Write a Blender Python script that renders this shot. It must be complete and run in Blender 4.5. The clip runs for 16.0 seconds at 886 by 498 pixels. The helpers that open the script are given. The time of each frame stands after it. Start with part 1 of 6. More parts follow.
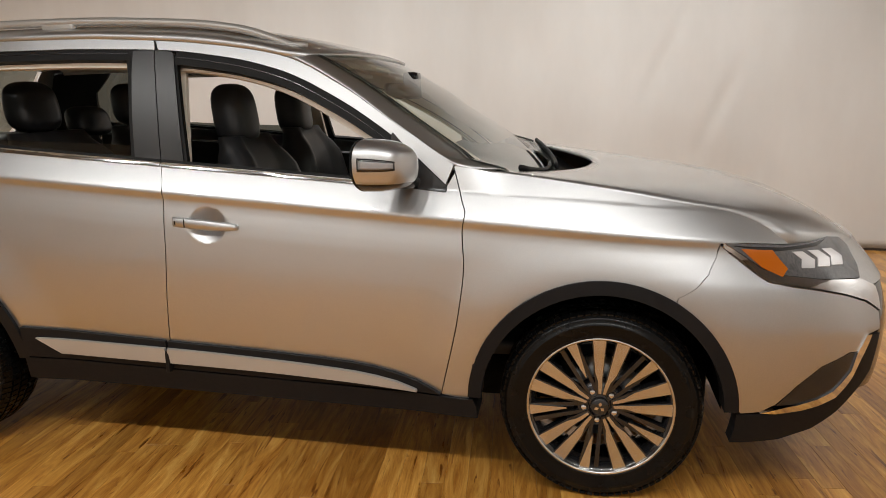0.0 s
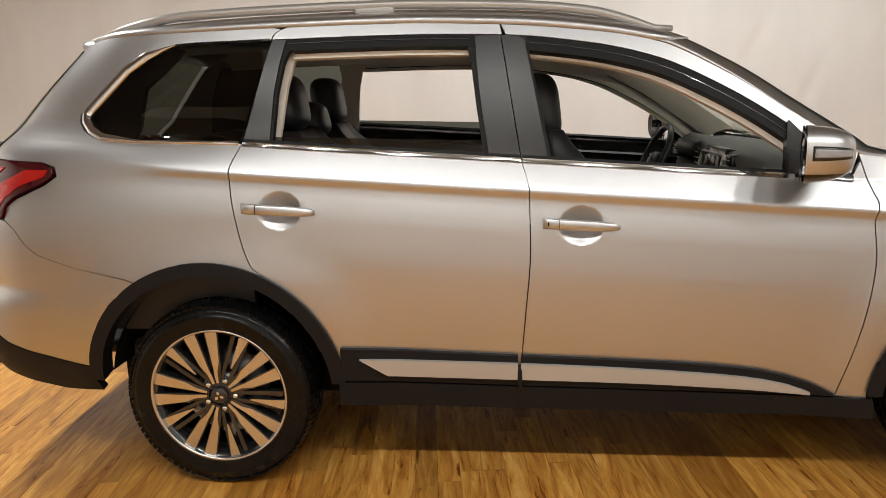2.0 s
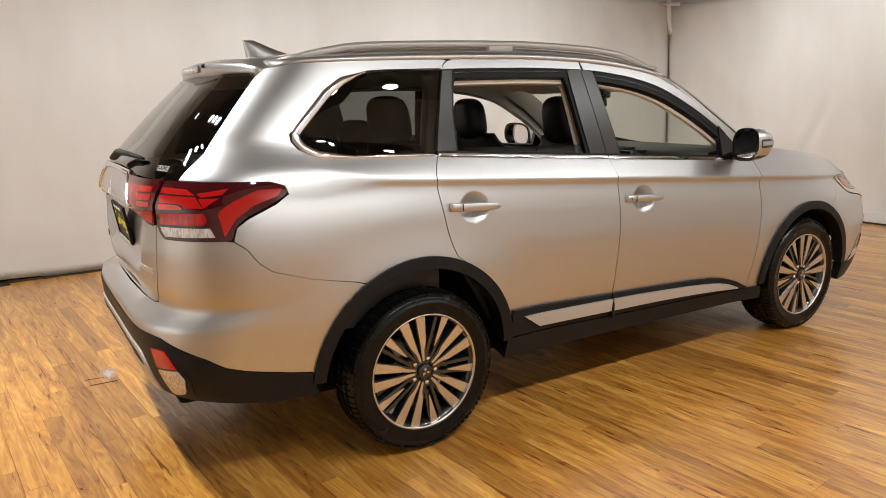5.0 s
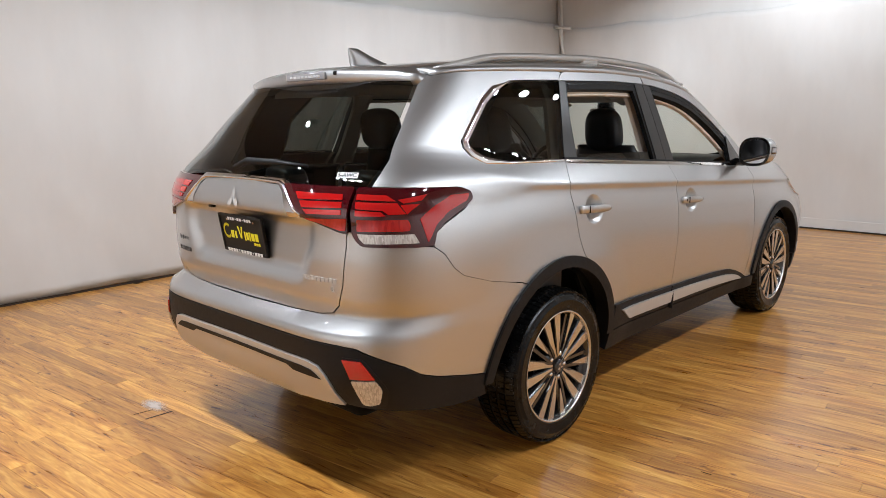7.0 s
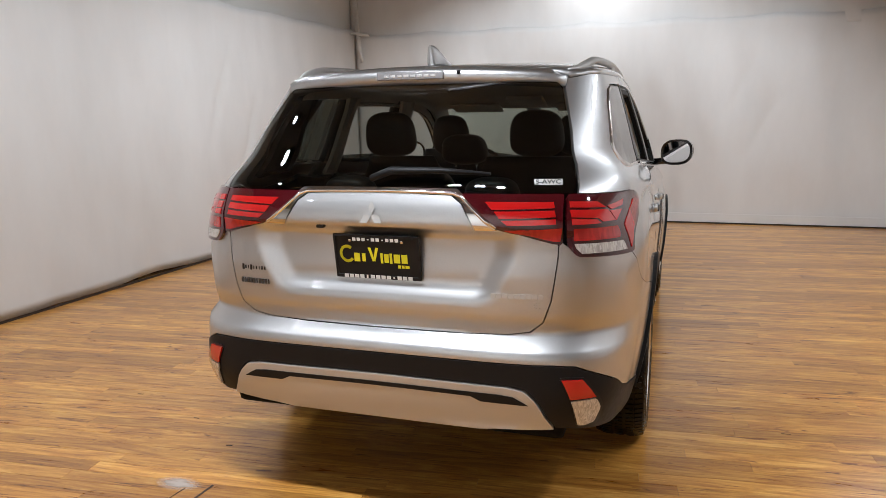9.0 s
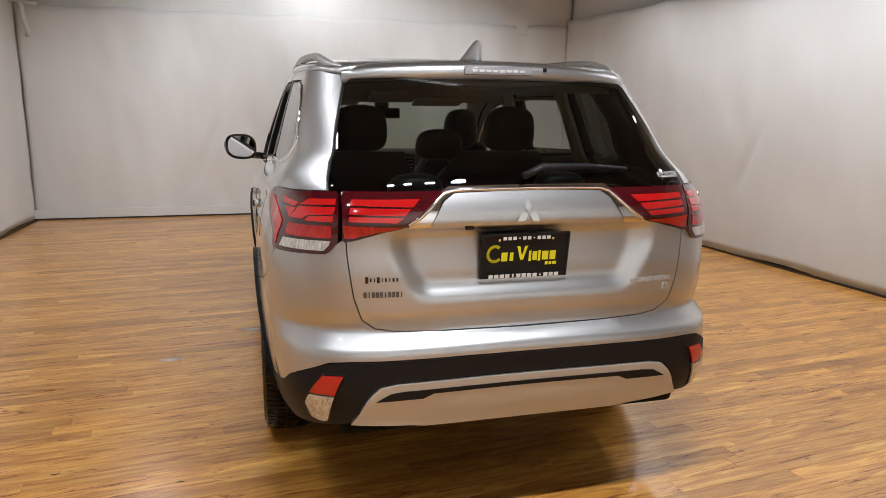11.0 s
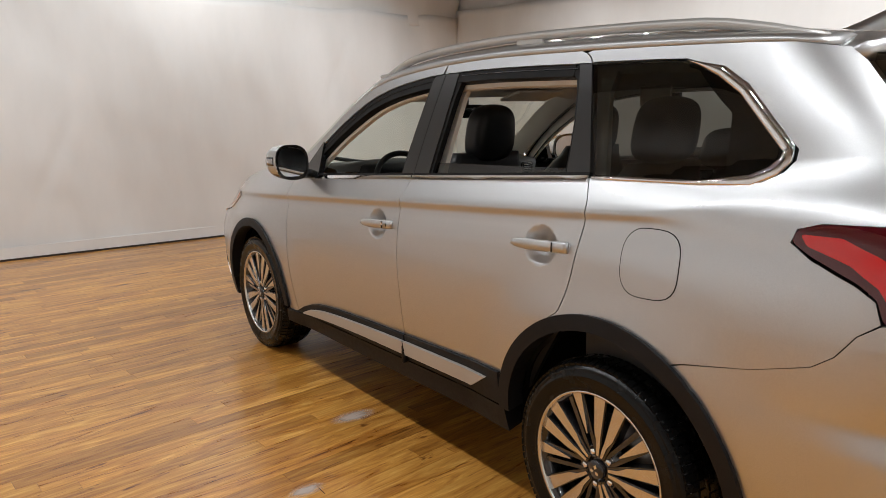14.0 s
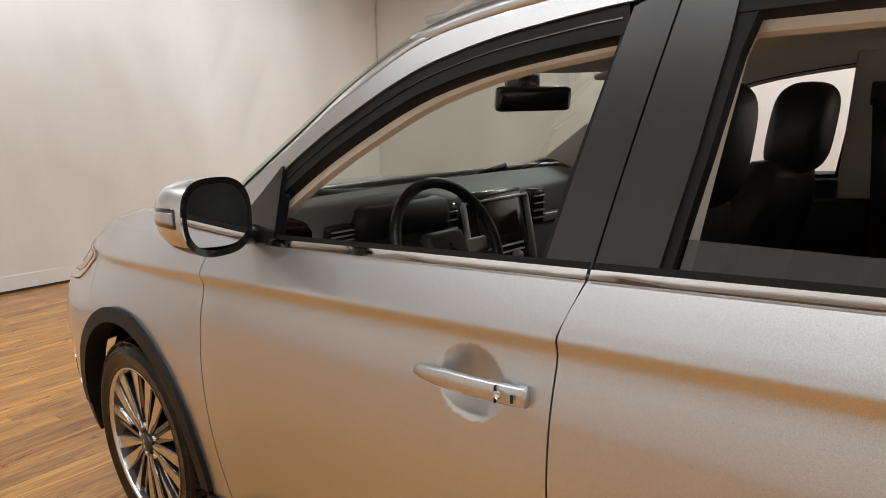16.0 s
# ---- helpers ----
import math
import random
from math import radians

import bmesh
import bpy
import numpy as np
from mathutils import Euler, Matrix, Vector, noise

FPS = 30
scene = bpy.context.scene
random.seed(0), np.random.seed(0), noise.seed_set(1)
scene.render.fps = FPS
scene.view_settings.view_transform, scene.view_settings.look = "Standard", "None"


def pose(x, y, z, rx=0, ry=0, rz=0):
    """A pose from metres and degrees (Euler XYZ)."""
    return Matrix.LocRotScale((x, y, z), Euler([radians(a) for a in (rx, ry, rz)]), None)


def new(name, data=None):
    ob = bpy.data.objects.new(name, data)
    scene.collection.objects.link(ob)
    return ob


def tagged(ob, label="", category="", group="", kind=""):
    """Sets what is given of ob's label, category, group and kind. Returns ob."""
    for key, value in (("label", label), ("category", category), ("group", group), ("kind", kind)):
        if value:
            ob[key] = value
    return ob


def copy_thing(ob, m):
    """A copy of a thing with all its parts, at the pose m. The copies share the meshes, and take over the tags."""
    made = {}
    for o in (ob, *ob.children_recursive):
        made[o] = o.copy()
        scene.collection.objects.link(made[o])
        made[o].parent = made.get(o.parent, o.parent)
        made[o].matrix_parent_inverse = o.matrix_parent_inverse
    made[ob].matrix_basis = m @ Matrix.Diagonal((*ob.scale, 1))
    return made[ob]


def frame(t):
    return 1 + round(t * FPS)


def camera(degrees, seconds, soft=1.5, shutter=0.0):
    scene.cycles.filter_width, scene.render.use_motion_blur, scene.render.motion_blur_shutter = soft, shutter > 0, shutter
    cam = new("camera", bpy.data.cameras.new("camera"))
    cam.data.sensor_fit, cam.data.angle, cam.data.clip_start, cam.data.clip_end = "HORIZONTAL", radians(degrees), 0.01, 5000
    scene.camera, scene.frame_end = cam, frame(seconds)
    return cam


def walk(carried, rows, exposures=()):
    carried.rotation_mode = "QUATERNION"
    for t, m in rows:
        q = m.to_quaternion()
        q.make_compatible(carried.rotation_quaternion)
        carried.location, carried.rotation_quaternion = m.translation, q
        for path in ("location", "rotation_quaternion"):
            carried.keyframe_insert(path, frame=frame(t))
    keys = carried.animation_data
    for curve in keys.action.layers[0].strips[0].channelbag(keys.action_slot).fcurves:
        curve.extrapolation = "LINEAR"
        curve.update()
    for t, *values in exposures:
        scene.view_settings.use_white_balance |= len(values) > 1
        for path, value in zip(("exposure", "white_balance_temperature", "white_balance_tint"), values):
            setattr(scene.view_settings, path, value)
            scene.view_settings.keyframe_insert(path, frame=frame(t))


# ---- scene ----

cam = camera(63.67, 16.0, 0.6)


def aim(x, y, z, yaw, pitch, roll):
    """A camera pose from its place, its heading to the left of +y, its pitch upwards and its roll."""
    return pose(x, y, z, 0, 0, yaw) @ pose(0, 0, 0, 90 + pitch) @ pose(0, 0, 0, 0, 0, roll)


PATH = [
    (0.0, 1.250, -3.194, 1.390, 11.00, -12.26, -0.88),
    (0.5, 0.822, -3.187, 1.405, 9.31, -12.06, -0.99),
    (1.0, 0.425, -3.248, 1.405, 8.81, -12.08, -1.24),
    (1.5, 0.022, -3.203, 1.382, 7.38, -12.21, -1.50),
    (2.0, -0.342, -3.199, 1.372, 4.36, -12.16, -1.63),
    (2.5, -0.694, -3.176, 1.387, 0.82, -12.53, -1.72),
    (3.0, -1.050, -3.145, 1.403, -7.44, -12.63, -1.73),
    (3.2, -1.214, -3.161, 1.411, -10.85, -12.58, -1.68),
    (5.3, -2.916, -3.316, 1.464, -33.87, -12.24, -1.50),
    (5.5, -3.032, -3.272, 1.460, -35.25, -12.37, -1.27),
    (6.0, -3.384, -3.101, 1.443, -37.67, -12.13, -1.34),
    (6.5, -3.635, -2.865, 1.442, -39.84, -11.27, -1.29),
    (7.0, -3.832, -2.558, 1.463, -46.59, -11.14, -1.24),
    (7.5, -4.105, -2.238, 1.480, -51.77, -10.97, -1.21),
    (8.0, -4.293, -1.884, 1.465, -57.74, -11.03, -1.24),
    (8.5, -4.460, -1.415, 1.487, -65.00, -11.22, -1.07),
    (9.0, -4.559, -0.982, 1.475, -71.68, -10.99, -1.02),
    (9.2, -4.587, -0.782, 1.480, -75.08, -11.57, -0.77),
    (11.3, -4.550, 1.164, 1.495, -108.95, -11.49, 0.34),
    (11.5, -4.499, 1.319, 1.478, -111.03, -11.41, 0.02),
    (12.0, -4.270, 1.703, 1.478, -115.72, -11.35, 0.13),
    (12.5, -3.999, 2.060, 1.465, -120.43, -11.35, 0.05),
    (13.0, -3.603, 2.276, 1.459, -123.57, -11.46, -0.06),
    (13.5, -3.146, 2.421, 1.456, -125.14, -11.53, -0.10),
    (14.0, -2.681, 2.450, 1.457, -126.30, -11.66, -0.22),
    (14.5, -2.180, 2.381, 1.465, -127.84, -11.62, 0.03),
    (15.0, -1.697, 2.263, 1.429, -130.80, -10.95, 0.51),
    (15.5, -1.230, 1.998, 1.423, -134.58, -11.05, 0.68),
    (16.0, -0.815, 1.736, 1.427, -136.52, -12.41, -0.59),
]
walk(cam, [(row[0], aim(*row[1:])) for row in PATH], exposures=[(0.0, -0.14, 6850, 10), (3.2, 0.12, 6950, 10), (5.5, 0.05, 6700, 10), (6.5, 0.02, 6200, 10), (7.5, 0.05, 6100, 10), (9.2, -0.22, 6150, 10), (11.5, -0.24, 6350, 10), (13.5, -0.16, 6420, 10), (15.0, 0.0, 6550, 10), (16.0, 0.08, 6600, 10)])

# ---- light ----
world = bpy.data.worlds.new("hall_air")
scene.world = world
world.use_nodes = True
world.node_tree.nodes["Background"].inputs[0].default_value = (1.0, 0.9, 0.78, 1)
world.node_tree.nodes["Background"].inputs[1].default_value = 0.02

# spotlights hang on tracks along both flanks and behind the tail
LAMP_Z, CEILING_Z = 3.10, 3.60
SIDE_TRACK = (-2.15, -1.55, -0.85, -0.15, 0.55, 1.2, 1.8, 2.4, 3.0)
TAIL_TRACK = (-0.30, 0.0, 0.29, 0.58)
# the last six are added, unseen, to brighten the tail and left wall
LAMP_PLACES = [(x, -3.0) for x in SIDE_TRACK] + [(x, 2.0) for x in SIDE_TRACK] + [(-3.1, y) for y in TAIL_TRACK] + [(3.5, -1.6), (3.5, 0.0), (3.5, 1.6)] + [(-5.2, -1.8), (-5.2, 0.0), (-5.2, 1.8)] + [(-3.0, 2.0), (-3.8, 2.0), (-4.6, 2.0)]
LAMP_POWER = 13.2
LAMP_COLOR = (0.96, 0.98, 1.0)


# ---- materials ----
def material(name, color, rough=0.5, metal=0.0, **more):
    m = bpy.data.materials.new(name)
    m.use_nodes = True
    b = m.node_tree.nodes["Principled BSDF"]
    b.inputs["Base Color"].default_value = (*color, 1)
    b.inputs["Roughness"].default_value = rough
    b.inputs["Metallic"].default_value = metal
    for key, value in more.items():
        b.inputs[key.replace("_", " ")].default_value = value
    return m


def node(m, kind, **values):
    n = m.node_tree.nodes.new(kind)
    for key, value in values.items():
        if key in n.inputs:
            n.inputs[key].default_value = value
    return n


def link(m, a, out, b, into):
    m.node_tree.links.new(a.outputs[out], b.inputs[into])


def coords(m, scale, kind="Object"):
    t, p = node(m, "ShaderNodeTexCoord"), node(m, "ShaderNodeMapping")
    p.inputs["Scale"].default_value = scale
    link(m, t, kind, p, "Vector")
    return p


def ramp(m, stops):
    r = node(m, "ShaderNodeValToRGB")
    e = r.color_ramp.elements
    while len(e) < len(stops):
        e.new(0.5)
    for k, (at, c) in zip(e, stops):
        k.position, k.color = at, (*c, 1)
    return r


def grain(m, scale=60.0, strength=0.1, distance=0.002, rough=None, detail=4.0):
    """Fine relief, and roughness between two values."""
    b = m.node_tree.nodes["Principled BSDF"]
    c = coords(m, (1, 1, 1))
    n = node(m, "ShaderNodeTexNoise", Scale=scale, Detail=detail)
    link(m, c, "Vector", n, "Vector")
    bump = node(m, "ShaderNodeBump", Strength=strength, Distance=distance)
    link(m, n, "Fac", bump, "Height")
    link(m, bump, "Normal", b, "Normal")
    if rough:
        r = node(m, "ShaderNodeMapRange")
        r.inputs["To Min"].default_value, r.inputs["To Max"].default_value = rough
        n2 = node(m, "ShaderNodeTexNoise", Scale=scale * 0.08, Detail=3.0)
        link(m, c, "Vector", n2, "Vector")
        link(m, n2, "Fac", r, "Value")
        link(m, r, "Result", b, "Roughness")
    return m


def ribs(m, scale=170.0, strength=0.8, tones=((0.10, 0.09, 0.075), (0.70, 0.66, 0.58))):
    """Moulded facets behind a clear lens."""
    b = m.node_tree.nodes["Principled BSDF"]
    c = coords(m, (1, 1, 0.22))
    n = node(m, "ShaderNodeTexVoronoi", Scale=scale)
    link(m, c, "Vector", n, "Vector")
    bump = node(m, "ShaderNodeBump", Strength=strength, Distance=0.003)
    link(m, n, "Distance", bump, "Height")
    link(m, bump, "Normal", b, "Normal")
    r = ramp(m, [(0.0, tones[0]), (1.0, tones[1])])
    link(m, n, "Color", r, "Fac")
    link(m, r, "Color", b, "Base Color")
    return m


PAINT = material("silver_paint", (0.58, 0.575, 0.565), 0.39, 0.98, Coat_Weight=1.0, Coat_Roughness=0.03)


def flakes(m):
    b = m.node_tree.nodes["Principled BSDF"]
    c = coords(m, (1, 1, 1))
    n = node(m, "ShaderNodeTexVoronoi", Scale=900.0)
    link(m, c, "Vector", n, "Vector")
    r = ramp(m, [(0.0, (0.495, 0.498, 0.50)), (1.0, (0.69, 0.695, 0.70))])
    link(m, n, "Color", r, "Fac")
    link(m, r, "Color", b, "Base Color")


flakes(PAINT)
BLACK_PLASTIC = grain(material("textured_black_plastic", (0.008, 0.008, 0.009), 0.5, Specular_IOR_Level=0.25), 700, 0.25, 0.0006, (0.42, 0.6))
GLOSS_BLACK = grain(material("satin_black_trim", (0.014, 0.014, 0.015), 0.22, Coat_Weight=0.6, Coat_Roughness=0.1), 900, 0.03, 0.0003, (0.16, 0.3))
RUBBER = grain(material("tyre_rubber", (0.004, 0.004, 0.004), 0.3, Specular_IOR_Level=0.24), 260, 0.2, 0.0008, (0.18, 0.34))
SEAL = grain(material("rubber_seal", (0.006, 0.006, 0.006), 0.55, Specular_IOR_Level=0.25), 500, 0.1, 0.0004, (0.45, 0.65))
CHROME = grain(material("chrome", (0.86, 0.86, 0.87), 0.07, 1.0), 40, 0.01, 0.0003, (0.05, 0.1))
SATIN_SILVER = grain(material("satin_silver_plastic", (0.55, 0.54, 0.52), 0.38, 0.45), 800, 0.06, 0.0004, (0.33, 0.43))
DARK_CHROME = grain(material("dark_chrome", (0.16, 0.16, 0.165), 0.25, 0.9), 200, 0.03, 0.0003, (0.2, 0.32))
MACHINED = grain(material("machined_aluminium", (0.72, 0.71, 0.69), 0.24, 1.0), 500, 0.05, 0.0003, (0.2, 0.3))
RIM_BLACK = grain(material("gloss_black_alloy", (0.012, 0.012, 0.013), 0.18, Coat_Weight=1.0, Coat_Roughness=0.05), 300, 0.02, 0.0003, (0.15, 0.25))
STEEL = material("brake_steel", (0.3, 0.3, 0.3), 0.35, 1.0)
LEATHER = grain(material("black_leather", (0.017, 0.017, 0.018), 0.42), 220, 0.35, 0.0012, (0.36, 0.5))
CABIN = grain(material("dark_cabin_plastic", (0.02, 0.02, 0.021), 0.5), 500, 0.2, 0.0006, (0.42, 0.58))
LINER = grain(material("warm_grey_headliner", (0.83, 0.76, 0.67), 0.9), 400, 0.2, 0.001)
PILLAR_FILM = grain(material("satin_black_pillar_film", (0.019, 0.019, 0.019), 0.33, Specular_IOR_Level=0.6), 700, 0.04, 0.0004, (0.27, 0.38))
UNDER = grain(material("dark_underbody", (0.004, 0.004, 0.004), 0.8, Specular_IOR_Level=0.12), 60, 0.3, 0.004)
RED_LENS = material("red_lens", (0.46, 0.008, 0.008), 0.10, Coat_Weight=1.0, Coat_Roughness=0.02)
DARK_RED = material("dark_red_lens", (0.055, 0.002, 0.005), 0.05, Coat_Weight=1.0, Coat_Roughness=0.02)
BLOCK_RED = ribs(material("ribbed_red_lens", (0.26, 0.004, 0.004), 0.12, Coat_Weight=1.0), 90, 0.4, ((0.30, 0.005, 0.005), (0.50, 0.014, 0.010)))
BRIGHT_RED = grain(material("bright_red_reflector", (0.52, 0.012, 0.010), 0.12, Coat_Weight=1.0), 260, 0.3, 0.001)
CLEAR_LENS = ribs(material("clear_ribbed_lens", (0.7, 0.68, 0.65), 0.14, 0.3, Coat_Weight=1.0), 240.0, 0.5, ((0.40, 0.375, 0.35), (0.80, 0.78, 0.75)))
SMOKED_LENS = grain(material("smoked_lens", (0.33, 0.33, 0.34), 0.14, 0.2, Coat_Weight=1.0), 300, 0.05, 0.0004, (0.1, 0.2))
HEADLIGHT = ribs(material("headlight_lens", (0.11, 0.11, 0.115), 0.06, 0.3, Coat_Weight=1.0), 220, 0.25, ((0.10, 0.10, 0.105), (0.17, 0.17, 0.175)))
REFLECTOR = grain(material("bright_reflector", (0.85, 0.85, 0.87), 0.22, 0.5), 300, 0.05, 0.0004, (0.18, 0.26))
AMBER = material("amber_lens", (0.52, 0.13, 0.010), 0.12, Coat_Weight=1.0)
YELLOW_INK = material("yellow_ink", (0.80, 0.72, 0.02), 0.4)
WHITE_INK = material("white_ink", (0.8, 0.8, 0.78), 0.4)
BLACK_INK = material("black_ink", (0.01, 0.01, 0.01), 0.35)
PLATE_BLACK = grain(material("black_plate", (0.008, 0.008, 0.009), 0.45, Specular_IOR_Level=0.3), 300, 0.03, 0.0004, (0.4, 0.5))


def glass(name, color, tint, rough=0.0):
    """Thin tinted glass: a sharp reflection over a tinted see-through pane."""
    m = bpy.data.materials.new(name)
    m.use_nodes = True
    t = m.node_tree
    t.nodes.remove(t.nodes["Principled BSDF"])
    out = t.nodes["Material Output"]
    tr, gl, mix, lw = node(m, "ShaderNodeBsdfTransparent"), node(m, "ShaderNodeBsdfGlossy"), node(m, "ShaderNodeMixShader"), node(m, "ShaderNodeLayerWeight", Blend=0.5)
    tr.inputs["Color"].default_value = (*tint, 1)
    gl.inputs["Color"].default_value = (*color, 1)
    gl.inputs["Roughness"].default_value = rough
    power, fac = node(m, "ShaderNodeMath"), node(m, "ShaderNodeMath")
    power.operation, fac.operation = "POWER", "MULTIPLY_ADD"
    power.inputs[1].default_value, fac.inputs[1].default_value, fac.inputs[2].default_value = 4.5, 0.92, 0.065
    link(m, lw, "Facing", power, 0)
    link(m, power, "Value", fac, 0)
    link(m, fac, "Value", mix, "Fac")
    link(m, tr, "BSDF", mix, 1)
    link(m, gl, "BSDF", mix, 2)
    link(m, mix, "Shader", out, "Surface")
    return m


DARK_GLASS = glass("privacy_glass", (1, 1, 1), (0.36, 0.38, 0.35))
QUARTER_GLASS = glass("dark_privacy_glass", (1, 1, 1), (0.14, 0.15, 0.137))
GREEN_GLASS = glass("windscreen_glass", (1, 1, 1), (0.80, 0.86, 0.80))
MIRROR = material("mirror_glass", (0.9, 0.9, 0.92), 0.01, 1.0)


def wood():
    m = material("amber_plank_wood", (0.4, 0.2, 0.07), 0.25, Coat_Weight=0.5, Coat_Roughness=0.2)
    b = m.node_tree.nodes["Principled BSDF"]
    info, geo = node(m, "ShaderNodeObjectInfo"), node(m, "ShaderNodeNewGeometry")
    add, frac = node(m, "ShaderNodeMath"), node(m, "ShaderNodeMath")
    frac.operation = "FRACT"
    link(m, info, "Random", add, 0)
    link(m, geo, "Random Per Island", add, 1)
    link(m, add, "Value", frac, 0)
    tex = node(m, "ShaderNodeTexCoord")
    shift = node(m, "ShaderNodeCombineXYZ")
    far = node(m, "ShaderNodeMath")
    far.operation = "MULTIPLY"
    far.inputs[1].default_value = 37.0
    link(m, frac, "Value", far, 0)
    link(m, far, "Value", shift, "Z")
    vec = node(m, "ShaderNodeVectorMath")
    link(m, tex, "Object", vec, 0)
    link(m, shift, "Vector", vec, 1)
    stretch = node(m, "ShaderNodeMapping")
    stretch.inputs["Scale"].default_value = (15, 1.7, 1)
    link(m, vec, "Vector", stretch, "Vector")
    streak = node(m, "ShaderNodeTexNoise", Scale=1.0, Detail=7.0, Roughness=0.66, Distortion=1.9)
    link(m, stretch, "Vector", streak, "Vector")
    fine = node(m, "ShaderNodeMapping")
    fine.inputs["Scale"].default_value = (75, 5.0, 1)
    link(m, vec, "Vector", fine, "Vector")
    fibre = node(m, "ShaderNodeTexNoise", Scale=1.0, Detail=6.0, Roughness=0.8)
    link(m, fine, "Vector", fibre, "Vector")
    blend = node(m, "ShaderNodeMix")
    blend.inputs[0].default_value = 0.30
    link(m, streak, "Fac", blend, 2)
    link(m, fibre, "Fac", blend, 3)
    tone = ramp(m, [(0.31, (0.15, 0.044, 0.007)), (0.42, (0.38, 0.148, 0.023)), (0.53, (0.57, 0.270, 0.052)), (0.65, (0.74, 0.425, 0.112))])
    link(m, blend, 0, tone, "Fac")
    board = ramp(m, [(0.0, (0.66, 0.61, 0.54)), (0.3, (0.87, 0.85, 0.82)), (0.7, (1.0, 1.0, 1.0)), (1.0, (1.16, 1.16, 1.16))])
    link(m, frac, "Value", board, "Fac")
    mix = node(m, "ShaderNodeMix")
    mix.data_type, mix.blend_type = "RGBA", "MULTIPLY"
    mix.inputs[0].default_value = 1.0
    link(m, tone, "Color", mix, 6)
    link(m, board, "Color", mix, 7)
    knots = node(m, "ShaderNodeMapping")
    knots.inputs["Scale"].default_value = (7, 2.2, 1)
    link(m, vec, "Vector", knots, "Vector")
    spot = node(m, "ShaderNodeTexNoise", Scale=2.2, Detail=3.0, Roughness=0.7)
    link(m, knots, "Vector", spot, "Vector")
    dark = ramp(m, [(0.0, (0.16, 0.08, 0.04)), (0.27, (0.30, 0.18, 0.10)), (0.34, (1, 1, 1)), (1.0, (1, 1, 1))])
    link(m, spot, "Fac", dark, "Fac")
    mix2 = node(m, "ShaderNodeMix")
    mix2.data_type, mix2.blend_type = "RGBA", "MULTIPLY"
    mix2.inputs[0].default_value = 1.0
    link(m, mix, 2, mix2, 6)
    link(m, dark, "Color", mix2, 7)
    cracks = node(m, "ShaderNodeMapping")
    cracks.inputs["Scale"].default_value = (42, 2.4, 1)
    link(m, vec, "Vector", cracks, "Vector")
    thread = node(m, "ShaderNodeTexNoise", Scale=1.0, Detail=4.0, Roughness=0.6, Distortion=1.4)
    link(m, cracks, "Vector", thread, "Vector")
    thin = ramp(m, [(0.0, (0.22, 0.13, 0.08)), (0.335, (0.40, 0.27, 0.18)), (0.375, (1, 1, 1)), (0.62, (1, 1, 1)), (0.70, (1.22, 1.22, 1.22))])
    link(m, thread, "Fac", thin, "Fac")
    mix3 = node(m, "ShaderNodeMix")
    mix3.data_type, mix3.blend_type = "RGBA", "MULTIPLY"
    mix3.inputs[0].default_value = 1.0
    link(m, mix2, 2, mix3, 6)
    link(m, thin, "Color", mix3, 7)
    link(m, mix3, 2, b, "Base Color")
    wear = node(m, "ShaderNodeMapRange")
    wear.inputs["To Min"].default_value, wear.inputs["To Max"].default_value = 0.2, 0.42
    link(m, streak, "Fac", wear, "Value")
    link(m, wear, "Result", b, "Roughness")
    bump = node(m, "ShaderNodeBump", Strength=0.12, Distance=0.002)
    link(m, streak, "Fac", bump, "Height")
    link(m, bump, "Normal", b, "Normal")
    return m


WOOD = wood()


def cloth():
    m = material("off_white_drape", (0.74, 0.73, 0.70), 0.9)
    b = m.node_tree.nodes["Principled BSDF"]
    c = coords(m, (1, 1, 0.35))
    n = node(m, "ShaderNodeTexNoise", Scale=1.1, Detail=5.0, Roughness=0.6)
    link(m, c, "Vector", n, "Vector")
    r = ramp(m, [(0.3, (0.67, 0.66, 0.64)), (0.7, (0.77, 0.765, 0.75))])
    link(m, n, "Fac", r, "Fac")
    link(m, r, "Color", b, "Base Color")
    w = node(m, "ShaderNodeTexNoise", Scale=420.0, Detail=2.0)
    c2 = coords(m, (1, 1, 1))
    link(m, c2, "Vector", w, "Vector")
    bump = node(m, "ShaderNodeBump", Strength=0.15, Distance=0.001)
    link(m, w, "Fac", bump, "Height")
    link(m, bump, "Normal", b, "Normal")
    return m


CLOTH = cloth()
WALL_WHITE = grain(material("white_wall_paint", (0.74, 0.73, 0.70), 0.8), 90, 0.1, 0.002)
CEILING = grain(material("dark_ceiling_paint", (0.17, 0.16, 0.155), 0.8), 30, 0.3, 0.01)
LAMP_BODY = material("black_lamp_housing", (0.02, 0.02, 0.02), 0.4)


# ---- mesh helpers ----
def part(name, bm, mat, parent=None, label="", smooth=True, category="", kind="", group=""):
    """Links a bmesh as one mesh object, under a thing or a part if one is given."""
    me = bpy.data.meshes.new(name)
    bm.normal_update()
    bm.to_mesh(me)
    bm.free()
    for p in me.polygons:
        p.use_smooth = smooth
    me.materials.append(mat)
    ob = new(name, me)
    if parent is not None:
        ob.parent = parent
    return tagged(ob, label, category, group, kind)


def empty(name, parent=None, at=(0, 0, 0), label="", category="", group="", kind=""):
    ob = new(name)
    ob.location = at
    ob.empty_display_size = 0.1
    if parent is not None:
        ob.parent = parent
    return tagged(ob, label, category, group, kind)


